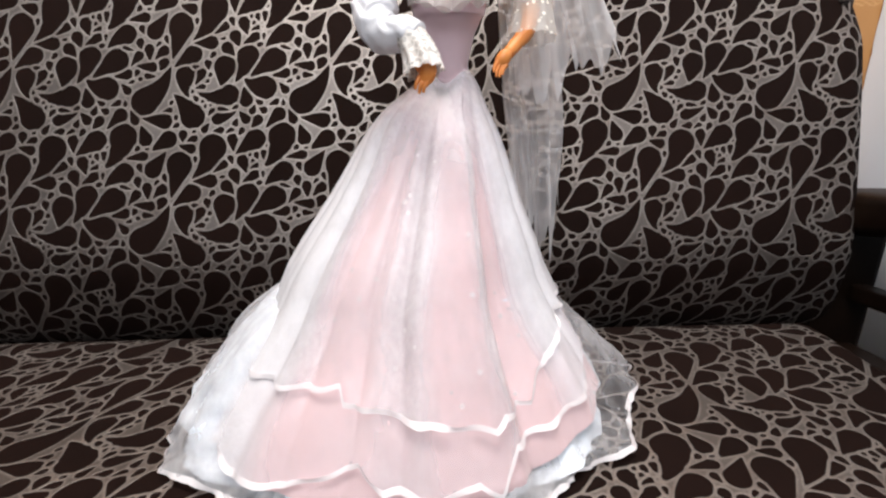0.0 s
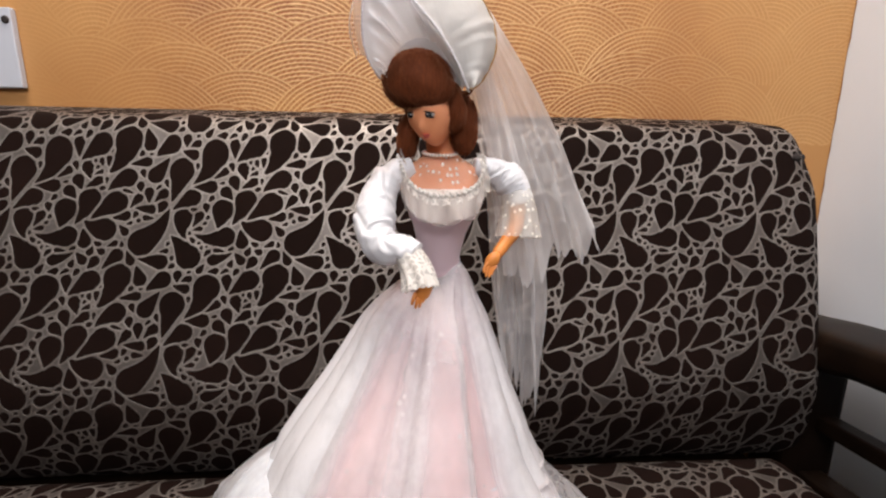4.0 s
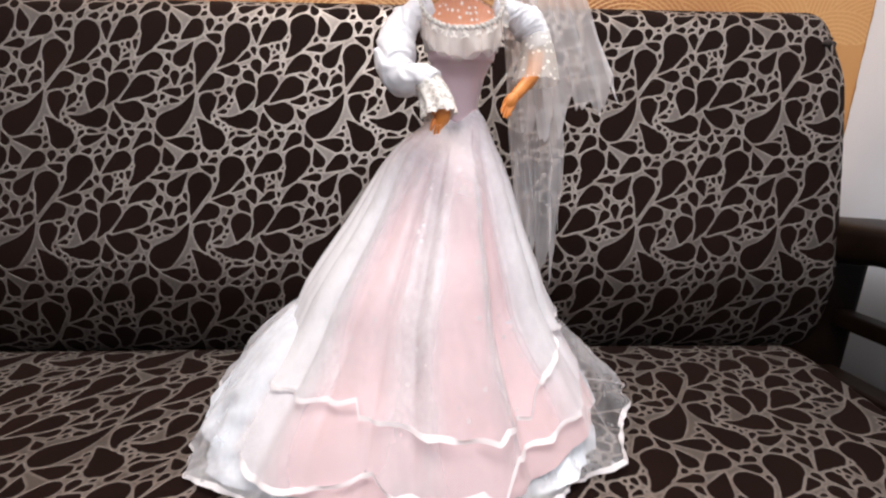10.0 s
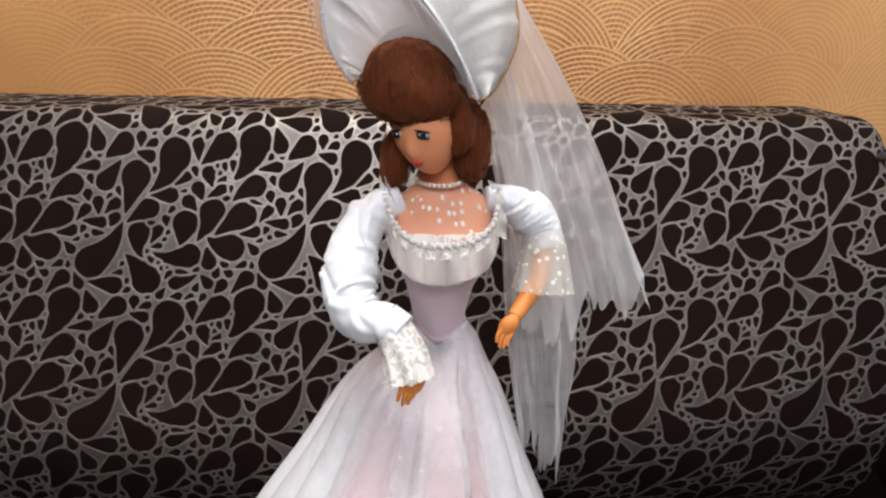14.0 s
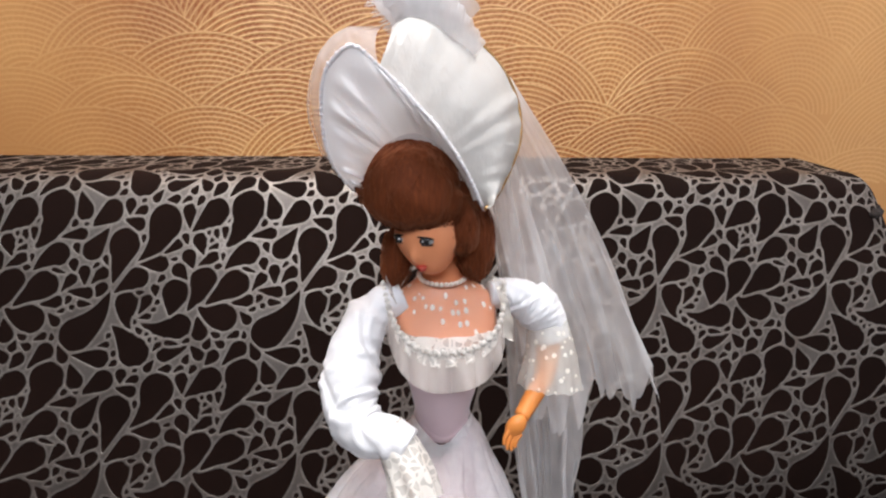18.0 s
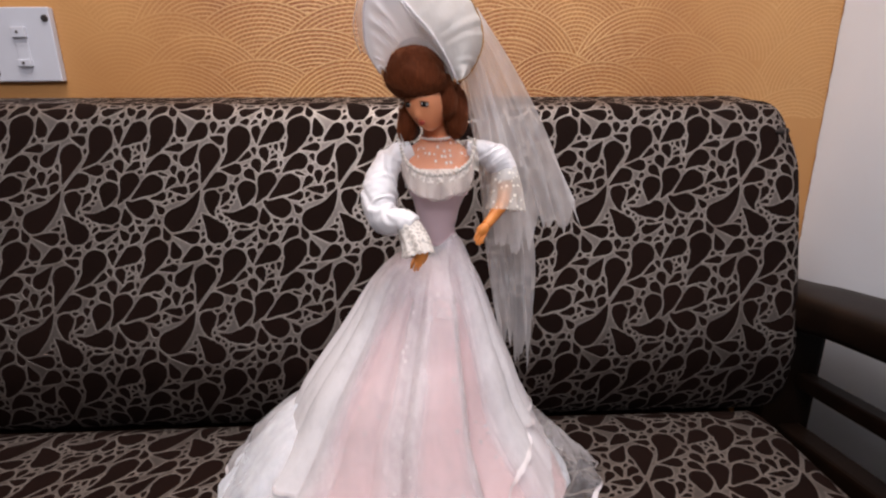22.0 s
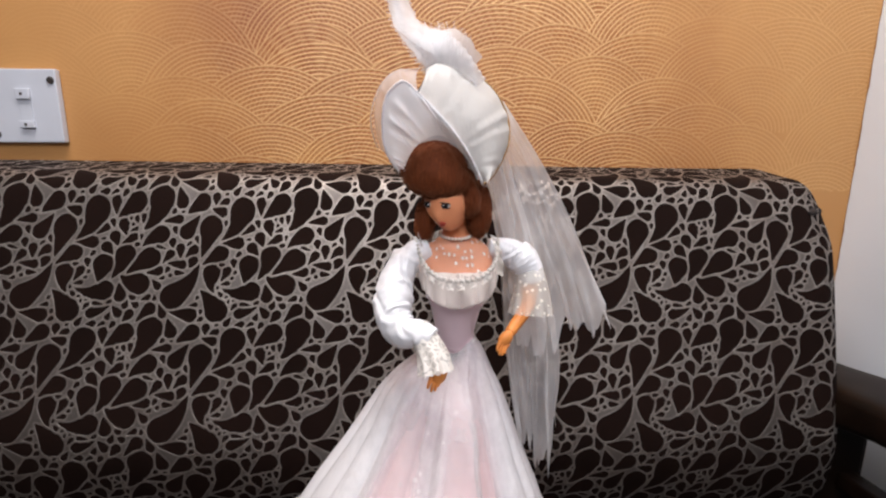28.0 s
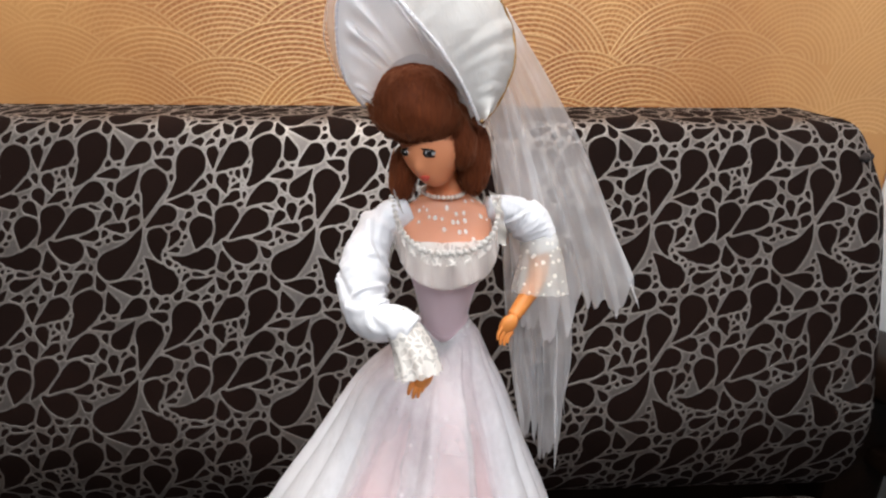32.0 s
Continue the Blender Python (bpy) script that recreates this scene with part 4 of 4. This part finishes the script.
# head: turned aside and lowered a little
YAW, NOD = -30.0, 15.0
FACE = Matrix.Translation((0.1805, 0.6835, 0.9045)) @ pose(0, 0, 0, 0, 0, YAW) @ pose(0, 0, 0, NOD, 0, 0)


def on_face(x, y, z):
    return FACE @ Vector((x, y, z))


def skull(P):
    q = P.copy()
    jaw = smooth(0.0, 1.0, -P[..., 2])
    q[..., 0] *= 1 - 0.34 * jaw
    q[..., 1] -= 0.10 * jaw
    q[..., 0] += 0.16 * jaw
    nose = np.exp(-((P[..., 0] - 0.02) / 0.14) ** 2 - ((P[..., 2] + 0.22) / 0.20) ** 2) * (P[..., 1] < 0)
    q[..., 1] -= 0.17 * nose
    return q


fig.blob(FACE.translation, (0.0205, 0.0235, 0.0265), "skin", (NOD, 0, YAW), 64, skull)
for sx in (-1, 1):
    turn = (NOD, 0, YAW + sx * 18)
    fig.blob(on_face(sx * 0.0086 - 0.0004, -0.0208, 0.0030), (0.0044, 0.0013, 0.0019), "eye_white", turn, 16)
    fig.blob(on_face(sx * 0.0083 - 0.0006, -0.0214, 0.0031), (0.0031, 0.0016, 0.0024), "dark", turn, 16)
    fig.blob(on_face(sx * 0.0088 - 0.0004, -0.0212, 0.0053), (0.0049, 0.0015, 0.0006), "dark", (NOD, sx * 8, YAW + sx * 18), 16)
    fig.blob(on_face(sx * 0.0088 - 0.0004, -0.0210, 0.0010), (0.0040, 0.0013, 0.0004), "dark", turn, 16)
    # small white dab that stands for the highlight on the eye
    fig.blob(on_face(sx * 0.0075, -0.0231, 0.0040), (0.0007, 0.0006, 0.0007), "eye_white", (0, 0, 0), 8)
fig.blob(on_face(0.0038, -0.0226, -0.0128), (0.0036, 0.0023, 0.0010), "lip", (NOD, 0, YAW), 18)
fig.blob(on_face(0.0038, -0.0222, -0.0146), (0.0024, 0.0022, 0.0011), "lip", (NOD, 0, YAW), 18)


def tousled(seed, rough=0.05, peak=0.0):
    def shape(P):
        P = P * np.stack([1 - peak * P[..., 2], 1 + 0 * P[..., 2], 1 + 0 * P[..., 2]], -1)
        fuzz = np.array([[noise.noise((p[0] * 9 + seed, p[1] * 9, p[2] * 5)) + 0.7 * noise.noise((p[0] * 26, p[1] * 26 + seed, p[2] * 14)) for p in row] for row in P])
        P = P * (1 + 1.6 * rough * fuzz)[..., None]
        a = np.arctan2(P[..., 1], P[..., 0])
        k = rough * (np.sin(a * 9 + seed) * 0.5 + np.sin(a * 17 + P[..., 2] * 5 + seed) * 0.4 + np.sin(P[..., 2] * 8 + a * 3 + seed) * 0.6)
        return P * (1 + k)[..., None]
    return shape


fig.blob((0.1685, 0.6900, 0.9310), (0.0290, 0.0340, 0.0250), "hair", (8, 0, -12), 96, tousled(1.0, 0.022))
fig.blob((0.1615, 0.6670, 0.9285), (0.0205, 0.0130, 0.0125), "hair", (-18, 18, -20), 64, tousled(2.0, 0.022))
fig.blob((0.1815, 0.6690, 0.9210), (0.0175, 0.0130, 0.0130), "hair", (-15, -24, 12), 64, tousled(3.0, 0.022))
fig.blob((0.1685, 0.6665, 0.9305), (0.0242, 0.0165, 0.0225), "hair", (-10, 6, -6), 80, tousled(8.0, 0.022, 0.22))
fig.blob((0.1965, 0.6800, 0.9080), (0.0125, 0.0135, 0.0200), "hair", (0, -14, 10), 64, tousled(9.0, 0.03))
fig.blob((0.1840, 0.7020, 0.9100), (0.0270, 0.0220, 0.0280), "hair", (0, 0, 0), 48, tousled(5.0, 0.022))
fig.blob((0.2075, 0.6900, 0.8960), (0.0125, 0.0130, 0.0260), "hair", (0, -6, 0), 64, tousled(6.0, 0.045))
fig.blob((0.1600, 0.6930, 0.8860), (0.0095, 0.0100, 0.0210), "hair", (0, 12, 0), 64, tousled(7.0, 0.045))

def strands(centre, radii, count, seed, low=-0.9, high=0.9):
    """Loose hairs that lie on a mass of hair and lift off it a little."""
    rng = np.random.RandomState(seed)
    c, r = np.array(centre), np.array(radii)
    for _ in range(count):
        a, b = rng.uniform(0, 2 * math.pi), rng.uniform(low, high)
        pts = []
        swing, drop, lift = rng.uniform(-0.5, 0.5), rng.uniform(0.35, 0.9), rng.uniform(0.015, 0.13)
        for k in range(4):
            aa, bb = a + swing * k / 3, max(b - drop * k / 3, -1.45)
            q = np.array((math.cos(aa) * math.cos(bb), math.sin(aa) * math.cos(bb), math.sin(bb)))
            pts.append(c + q * r * (1.0 + lift * (k / 3) ** 1.5))
        w = rng.uniform(0.00010, 0.00024)
        fig.tube(pts, [w, w, w * 0.8, w * 0.3], "hair", 4)


strands((0.1685, 0.6900, 0.9310), (0.0290, 0.0340, 0.0250), 520, 1, -0.7, 0.9)
strands((0.1615, 0.6670, 0.9285), (0.0205, 0.0130, 0.0125), 380, 2)
strands((0.1815, 0.6690, 0.9210), (0.0175, 0.0130, 0.0130), 320, 3)
strands((0.1685, 0.6665, 0.9305), (0.0240, 0.0165, 0.0220), 520, 6)
strands((0.1965, 0.6800, 0.9080), (0.0125, 0.0135, 0.0200), 260, 7)
strands((0.2075, 0.6900, 0.8960), (0.0125, 0.0130, 0.0260), 300, 4)
strands((0.1600, 0.6930, 0.8860), (0.0095, 0.0100, 0.0210), 220, 5)


def ruled(a, b, slot, n=90, k=30, bulge=(0, 0, 0), folds=0.0, waves=0, power=1.0, rim=0.0):
    """A surface between two curves, puffed by bulge and pleated from the first one."""
    p, q = spline(a, n), spline(b, n)
    s = np.linspace(0, 1, k)
    u = np.linspace(0, 1, n)
    P = p[:, None] * (1 - s)[:, None] + q[:, None] * s[:, None]
    P = P + np.array(bulge) * np.sin(math.pi * s ** power)[:, None]
    if folds:
        P = P + np.array((0.2, -1.0, 0.1)) * (folds * (np.sin(u * waves * 2 * math.pi + 2.2 * np.sin(u * 9)) * (0.6 + 0.5 * np.sin(u * 23 + 1.0)))[:, None] * ((1 - rim) * (np.sin(math.pi * np.clip(s * 1.15, 0, 1)) * 0.7 + 0.5 * (1 - s)) + rim * s ** 1.6))[..., None]
    fig.grid(P, slot)
    return P


# hat: turned-up brim, puffed crown, sheer rim, plume
BRIM = [(0.138, 0.668, 0.930), (0.1295, 0.659, 0.944), (0.1265, 0.651, 0.970), (0.133, 0.645, 0.9925), (0.1435, 0.643, 0.9995), (0.155, 0.644, 0.991), (0.169, 0.645, 0.978), (0.1835, 0.647, 0.962), (0.198, 0.653, 0.941), (0.2085, 0.659, 0.920)]
HAIRLINE = [(0.144, 0.672, 0.929), (0.144, 0.668, 0.935), (0.147, 0.666, 0.943), (0.155, 0.664, 0.953), (0.163, 0.663, 0.958), (0.171, 0.663, 0.960), (0.180, 0.664, 0.957), (0.189, 0.668, 0.949), (0.198, 0.672, 0.937), (0.205, 0.676, 0.922)]
RIM = [(0.160, 0.686, 1.016), (0.170, 0.694, 1.028), (0.186, 0.699, 1.030), (0.203, 0.700, 1.016), (0.222, 0.698, 0.998), (0.233, 0.695, 0.976), (0.234, 0.690, 0.958), (0.226, 0.680, 0.938), (0.217, 0.668, 0.926), (0.2085, 0.654, 0.921)]
ruled(HAIRLINE, BRIM, "brim", 300, 40, (-0.001, -0.009, 0.003), 0.0026, 15, 0.8)
ruled([(a + 0.0005, b + 0.003, c) for a, b, c in BRIM[5:]], RIM, "crown", 300, 60, (0.003, -0.009, 0.003), 0.0011, 10, 1.0, 0.9)
ruled(RIM, [(0.150, 0.735, 1.000), (0.165, 0.738, 1.005), (0.180, 0.740, 1.000), (0.195, 0.740, 0.990), (0.205, 0.738, 0.975), (0.212, 0.735, 0.960), (0.215, 0.730, 0.945), (0.213, 0.720, 0.930), (0.210, 0.700, 0.920), (0.206, 0.680, 0.915)], "satin", 120, 24, (0.004, 0.008, 0.004), 0.001, 8)
fig.blob((0.182, 0.715, 0.958), (0.035, 0.030, 0.043), "satin", (0, 0, 0), 36, tousled(4.0, 0.02))
fig.tube(BRIM, [0.0009] * 10, "ribbon", 10, 1.0, 0.30, 1)
for k, c in enumerate(spline(BRIM, 64)):
    fig.blob((c[0], c[1] - 0.0003, c[2]), (0.0008 + 0.0003 * (k * 7 % 5) / 4, 0.0008, 0.0010 + 0.0005 * (k * 3 % 7) / 6), "satin", (0, 40 * (-1) ** k, 0), 8)
fig.tube(RIM[3:], [0.0010] * 7, "gold", 8)
ruled(BRIM[1:6], [(0.118, 0.700, 0.945), (0.111, 0.700, 0.968), (0.118, 0.700, 0.995), (0.132, 0.700, 1.012), (0.160, 0.690, 1.018)], "organza_thin", 80, 20, (-0.004, 0.0, 0.004), 0.001, 6)
fig.tube([(0.205, 0.676, 0.921), (0.209, 0.664, 0.920), (0.2145, 0.657, 0.929)], [0.0012, 0.0022, 0.0005], "hair", 10)


def plume(path, widths, slot, twist, curl=0.004, turn=0.0, seed=0):
    """A soft feather: a shaft with many fine barbs on both sides."""
    rng = np.random.RandomState(seed)
    n = 150
    p, w = spline(path, n), spline([(a, 0, 0) for a in widths], n)[:, 0]
    u = np.linspace(0, 1, n)
    t = np.gradient(p, axis=0)
    t /= np.linalg.norm(t, axis=1)[:, None]
    a = turn + twist * u
    side = np.stack([np.cos(a), np.sin(a), 0 * a], -1)
    side -= (side * t).sum(1)[:, None] * t
    side /= np.linalg.norm(side, axis=1)[:, None]
    s = np.linspace(-1, 1, 13)
    core = 0.98 * (1 + 0.05 * np.sin(u * 70)[:, None] * np.abs(s))
    P = p[:, None] + side[:, None] * (w[:, None] * s * core)[..., None] + np.array((0, -1, 0)) * (curl * (1 - s ** 2))[:, None]
    fig.grid(P, slot)
    k = np.linspace(0, 1, 5)
    for i in range(n):
        for sg in (-1, 1):
            ln = w[i] * rng.uniform(0.80, 1.22)
            mid = p[i] + side[i] * sg * ln * k[:, None] + t[i] * (0.55 * ln * k ** 1.5)[:, None] + np.array((0, -1, 0)) * (curl * (1 - k ** 2) + rng.uniform(-0.001, 0.001) * k)[:, None]
            half = t[i] * 0.0004
            fig.grid(np.stack([mid - half, mid + half * (1 - 0.7 * k)[:, None]], 1), slot)


plume([(0.200, 0.690, 1.016), (0.180, 0.682, 1.032), (0.160, 0.682, 1.040), (0.146, 0.686, 1.050), (0.139, 0.692, 1.066), (0.133, 0.696, 1.090), (0.118, 0.700, 1.120)], (0.013, 0.017, 0.017, 0.014, 0.011, 0.011, 0.004), "feather", 0.7, 0.004, 0.1, 1)
plume([(0.186, 0.688, 1.014), (0.162, 0.682, 1.028), (0.145, 0.688, 1.044), (0.136, 0.694, 1.064), (0.138, 0.697, 1.088)], (0.012, 0.016, 0.014, 0.010, 0.004), "feather", 1.2, 0.004, 0.2, 2)
plume([(0.206, 0.684, 1.002), (0.188, 0.678, 1.016), (0.166, 0.678, 1.030), (0.150, 0.684, 1.040)], (0.008, 0.014, 0.016, 0.008), "feather", 0.3, 0.006, -0.2, 3)

# sleeves, forearms and cuffs
CREASES = ((0.10, 0.030, 2.2, 0.08, 0.16), (0.30, 0.026, -1.6, 0.16, 0.13), (0.47, 0.024, 0.6, 0.12, 0.10), (0.56, 0.022, -2.4, 0.14, 0.11), (0.64, 0.018, 1.2, 0.10, 0.15), (0.78, 0.022, 2.8, 0.12, 0.14))
fig.tube([(0.162, 0.695, 0.858), (0.148, 0.690, 0.853), (0.1370, 0.680, 0.841), (0.1325, 0.666, 0.821), (0.1330, 0.654, 0.805), (0.143, 0.643, 0.796), (0.156, 0.636, 0.797), (0.165, 0.632, 0.793)], [0.011, 0.0165, 0.0172, 0.0150, 0.0140, 0.0128, 0.0116, 0.0106], "satin", 64, 1.0, 0.016, 1, CREASES)
fig.tube([(0.157, 0.638, 0.798), (0.164, 0.630, 0.785), (0.1695, 0.623, 0.771)], [0.0080, 0.0070, 0.0060], "hand_skin", 20)


def flare(path, radii, slot, ruffle, waves, n=30):
    p, r = spline(path, n), spline([(a, 0, 0) for a in radii], n)[:, 0]
    t = np.gradient(p, axis=0)
    t /= np.linalg.norm(t, axis=1)[:, None]
    a = np.linspace(0, 2 * math.pi, 73)
    P = np.empty((n, 73, 3))
    for k in range(n):
        side = np.cross(t[k], (0, 1, 0.1))
        side /= np.linalg.norm(side)
        other = np.cross(side, t[k])
        rr = r[k] + ruffle * (k / (n - 1)) ** 2 * np.sin(a * waves)
        P[k] = p[k] + np.outer(np.cos(a) * rr, side) + np.outer(np.sin(a) * rr, other) + np.outer(0.6 * ruffle * (k / (n - 1)) ** 3 * np.abs(np.sin(a * waves)), t[k])
    fig.grid(P, slot)


flare([(0.153, 0.639, 0.801), (0.162, 0.632, 0.790), (0.1670, 0.626, 0.779), (0.1690, 0.622, 0.769)], [0.0108, 0.0106, 0.0114, 0.0138], "lace", 0.0020, 8)
flare([(0.153, 0.639, 0.801), (0.161, 0.6325, 0.791), (0.166, 0.627, 0.780), (0.168, 0.6235, 0.771)], [0.0106, 0.0102, 0.0104, 0.0118], "lace", 0.0012, 9)
fig.blob((0.1715, 0.621, 0.7680), (0.0062, 0.0045, 0.0090), "hand_skin", (0, 22, 0), 20)
for k, (dx, dz, ln) in enumerate(((-0.0050, 0.0004, 0.0088), (-0.0022, -0.0014, 0.0100), (0.0008, -0.0012, 0.0096), (0.0034, 0.0012, 0.0080))):
    fig.tube([(0.1705 + dx, 0.6205, 0.7655 + dz), (0.1680 + dx, 0.6185, 0.7655 + dz - ln * 0.6), (0.1672 + dx, 0.6190, 0.7655 + dz - ln)], [0.0021, 0.0019, 0.0010], "hand_skin", 10)
# the other arm: puffed cap, sheer sleeve, bare forearm
fig.tube([(0.219, 0.698, 0.858), (0.232, 0.699, 0.857), (0.247, 0.699, 0.850), (0.258, 0.697, 0.838), (0.262, 0.694, 0.826)], [0.009, 0.0138, 0.0152, 0.0142, 0.0112], "satin", 64, 1.0, 0.016, 4, CREASES[:3])
fig.tube([(0.256, 0.697, 0.838), (0.2585, 0.693, 0.818), (0.255, 0.687, 0.803), (0.246, 0.679, 0.793), (0.237, 0.671, 0.784)], [0.0090, 0.0088, 0.0080, 0.0062, 0.0050], "hand_skin", 20)
flare([(0.258, 0.697, 0.838), (0.260, 0.692, 0.818), (0.259, 0.687, 0.797)], [0.0130, 0.0165, 0.0205], "net_lace", 0.0016, 9)
fig.blob((0.2330, 0.6675, 0.7800), (0.0060, 0.0045, 0.0085), "hand_skin", (0, 35, 0), 20)
for dx, dz, ln in ((-0.0030, 0.0010, 0.0085), (-0.0010, -0.0012, 0.0100), (0.0016, -0.0024, 0.0095), (0.0040, -0.0020, 0.0080)):
    fig.tube([(0.2315 + dx, 0.666, 0.7775 + dz), (0.2285 + dx, 0.664, 0.7775 + dz - ln * 0.6), (0.2280 + dx, 0.663, 0.7775 + dz - ln)], [0.0020, 0.0018, 0.0010], "hand_skin", 10)


# veil: two gathered layers that fall from the back of the hat
def veil(left, right, slot, folds, waves, ragged, seed, thin=0.0):
    p, q = spline(left, 70), spline(right, 70)
    u = np.linspace(0, 1, 160)
    s = np.linspace(0, 1, 70)[:, None]
    P = p[:, None] * (1 - u)[:, None] + q[:, None] * u[:, None]
    wave = np.array([[1.0 - 3.2 * abs(noise.noise((a * waves + 0.8 * b, b * 1.3, seed))) + 0.9 * noise.noise((a * waves * 3.1, b * 5.0, seed + 7.0)) for a in u] for b in s[:, 0]])
    P[..., 1] += folds * s * wave
    P[..., 2] += -ragged * s ** 3 * np.array([abs(noise.noise((a * 5.0, seed, 0.2))) * 2.0 + abs(noise.noise((a * 17.0, seed, 3.2))) for a in u])
    edge = np.exp(-((1 - u) / 0.012) ** 2) + np.exp(-(u / 0.012) ** 2)
    gather_tone = (0.08 * np.clip(wave, -0.3, 2) * 0.5 + 0.14 * edge) * (0.5 + 0.5 * s) + 0.25 * np.exp(-(s / 0.12) ** 2)
    fig.grid(P, slot, np.broadcast_to(gather_tone - thin * smooth(0.1, 0.6, s), P.shape[:2]).copy())


veil([(0.212, 0.712, 0.965), (0.228, 0.722, 0.900), (0.243, 0.722, 0.835), (0.254, 0.720, 0.765)], [(0.230, 0.706, 0.992), (0.272, 0.702, 0.930), (0.310, 0.697, 0.866), (0.340, 0.692, 0.812)], "veil", 0.0055, 5, 0.030, 0.5)
veil([(0.208, 0.725, 0.950), (0.232, 0.738, 0.860), (0.247, 0.744, 0.740), (0.266, 0.750, 0.640)], [(0.222, 0.720, 0.975), (0.262, 0.732, 0.880), (0.298, 0.740, 0.770), (0.308, 0.746, 0.665)], "veil", 0.011, 4, 0.060, 1.9, 0.06)

doll = tagged(new("bride_doll", fig.mesh("bride_doll")), "bride doll in white and pink satin gown, veil and feathered hat", "doll")
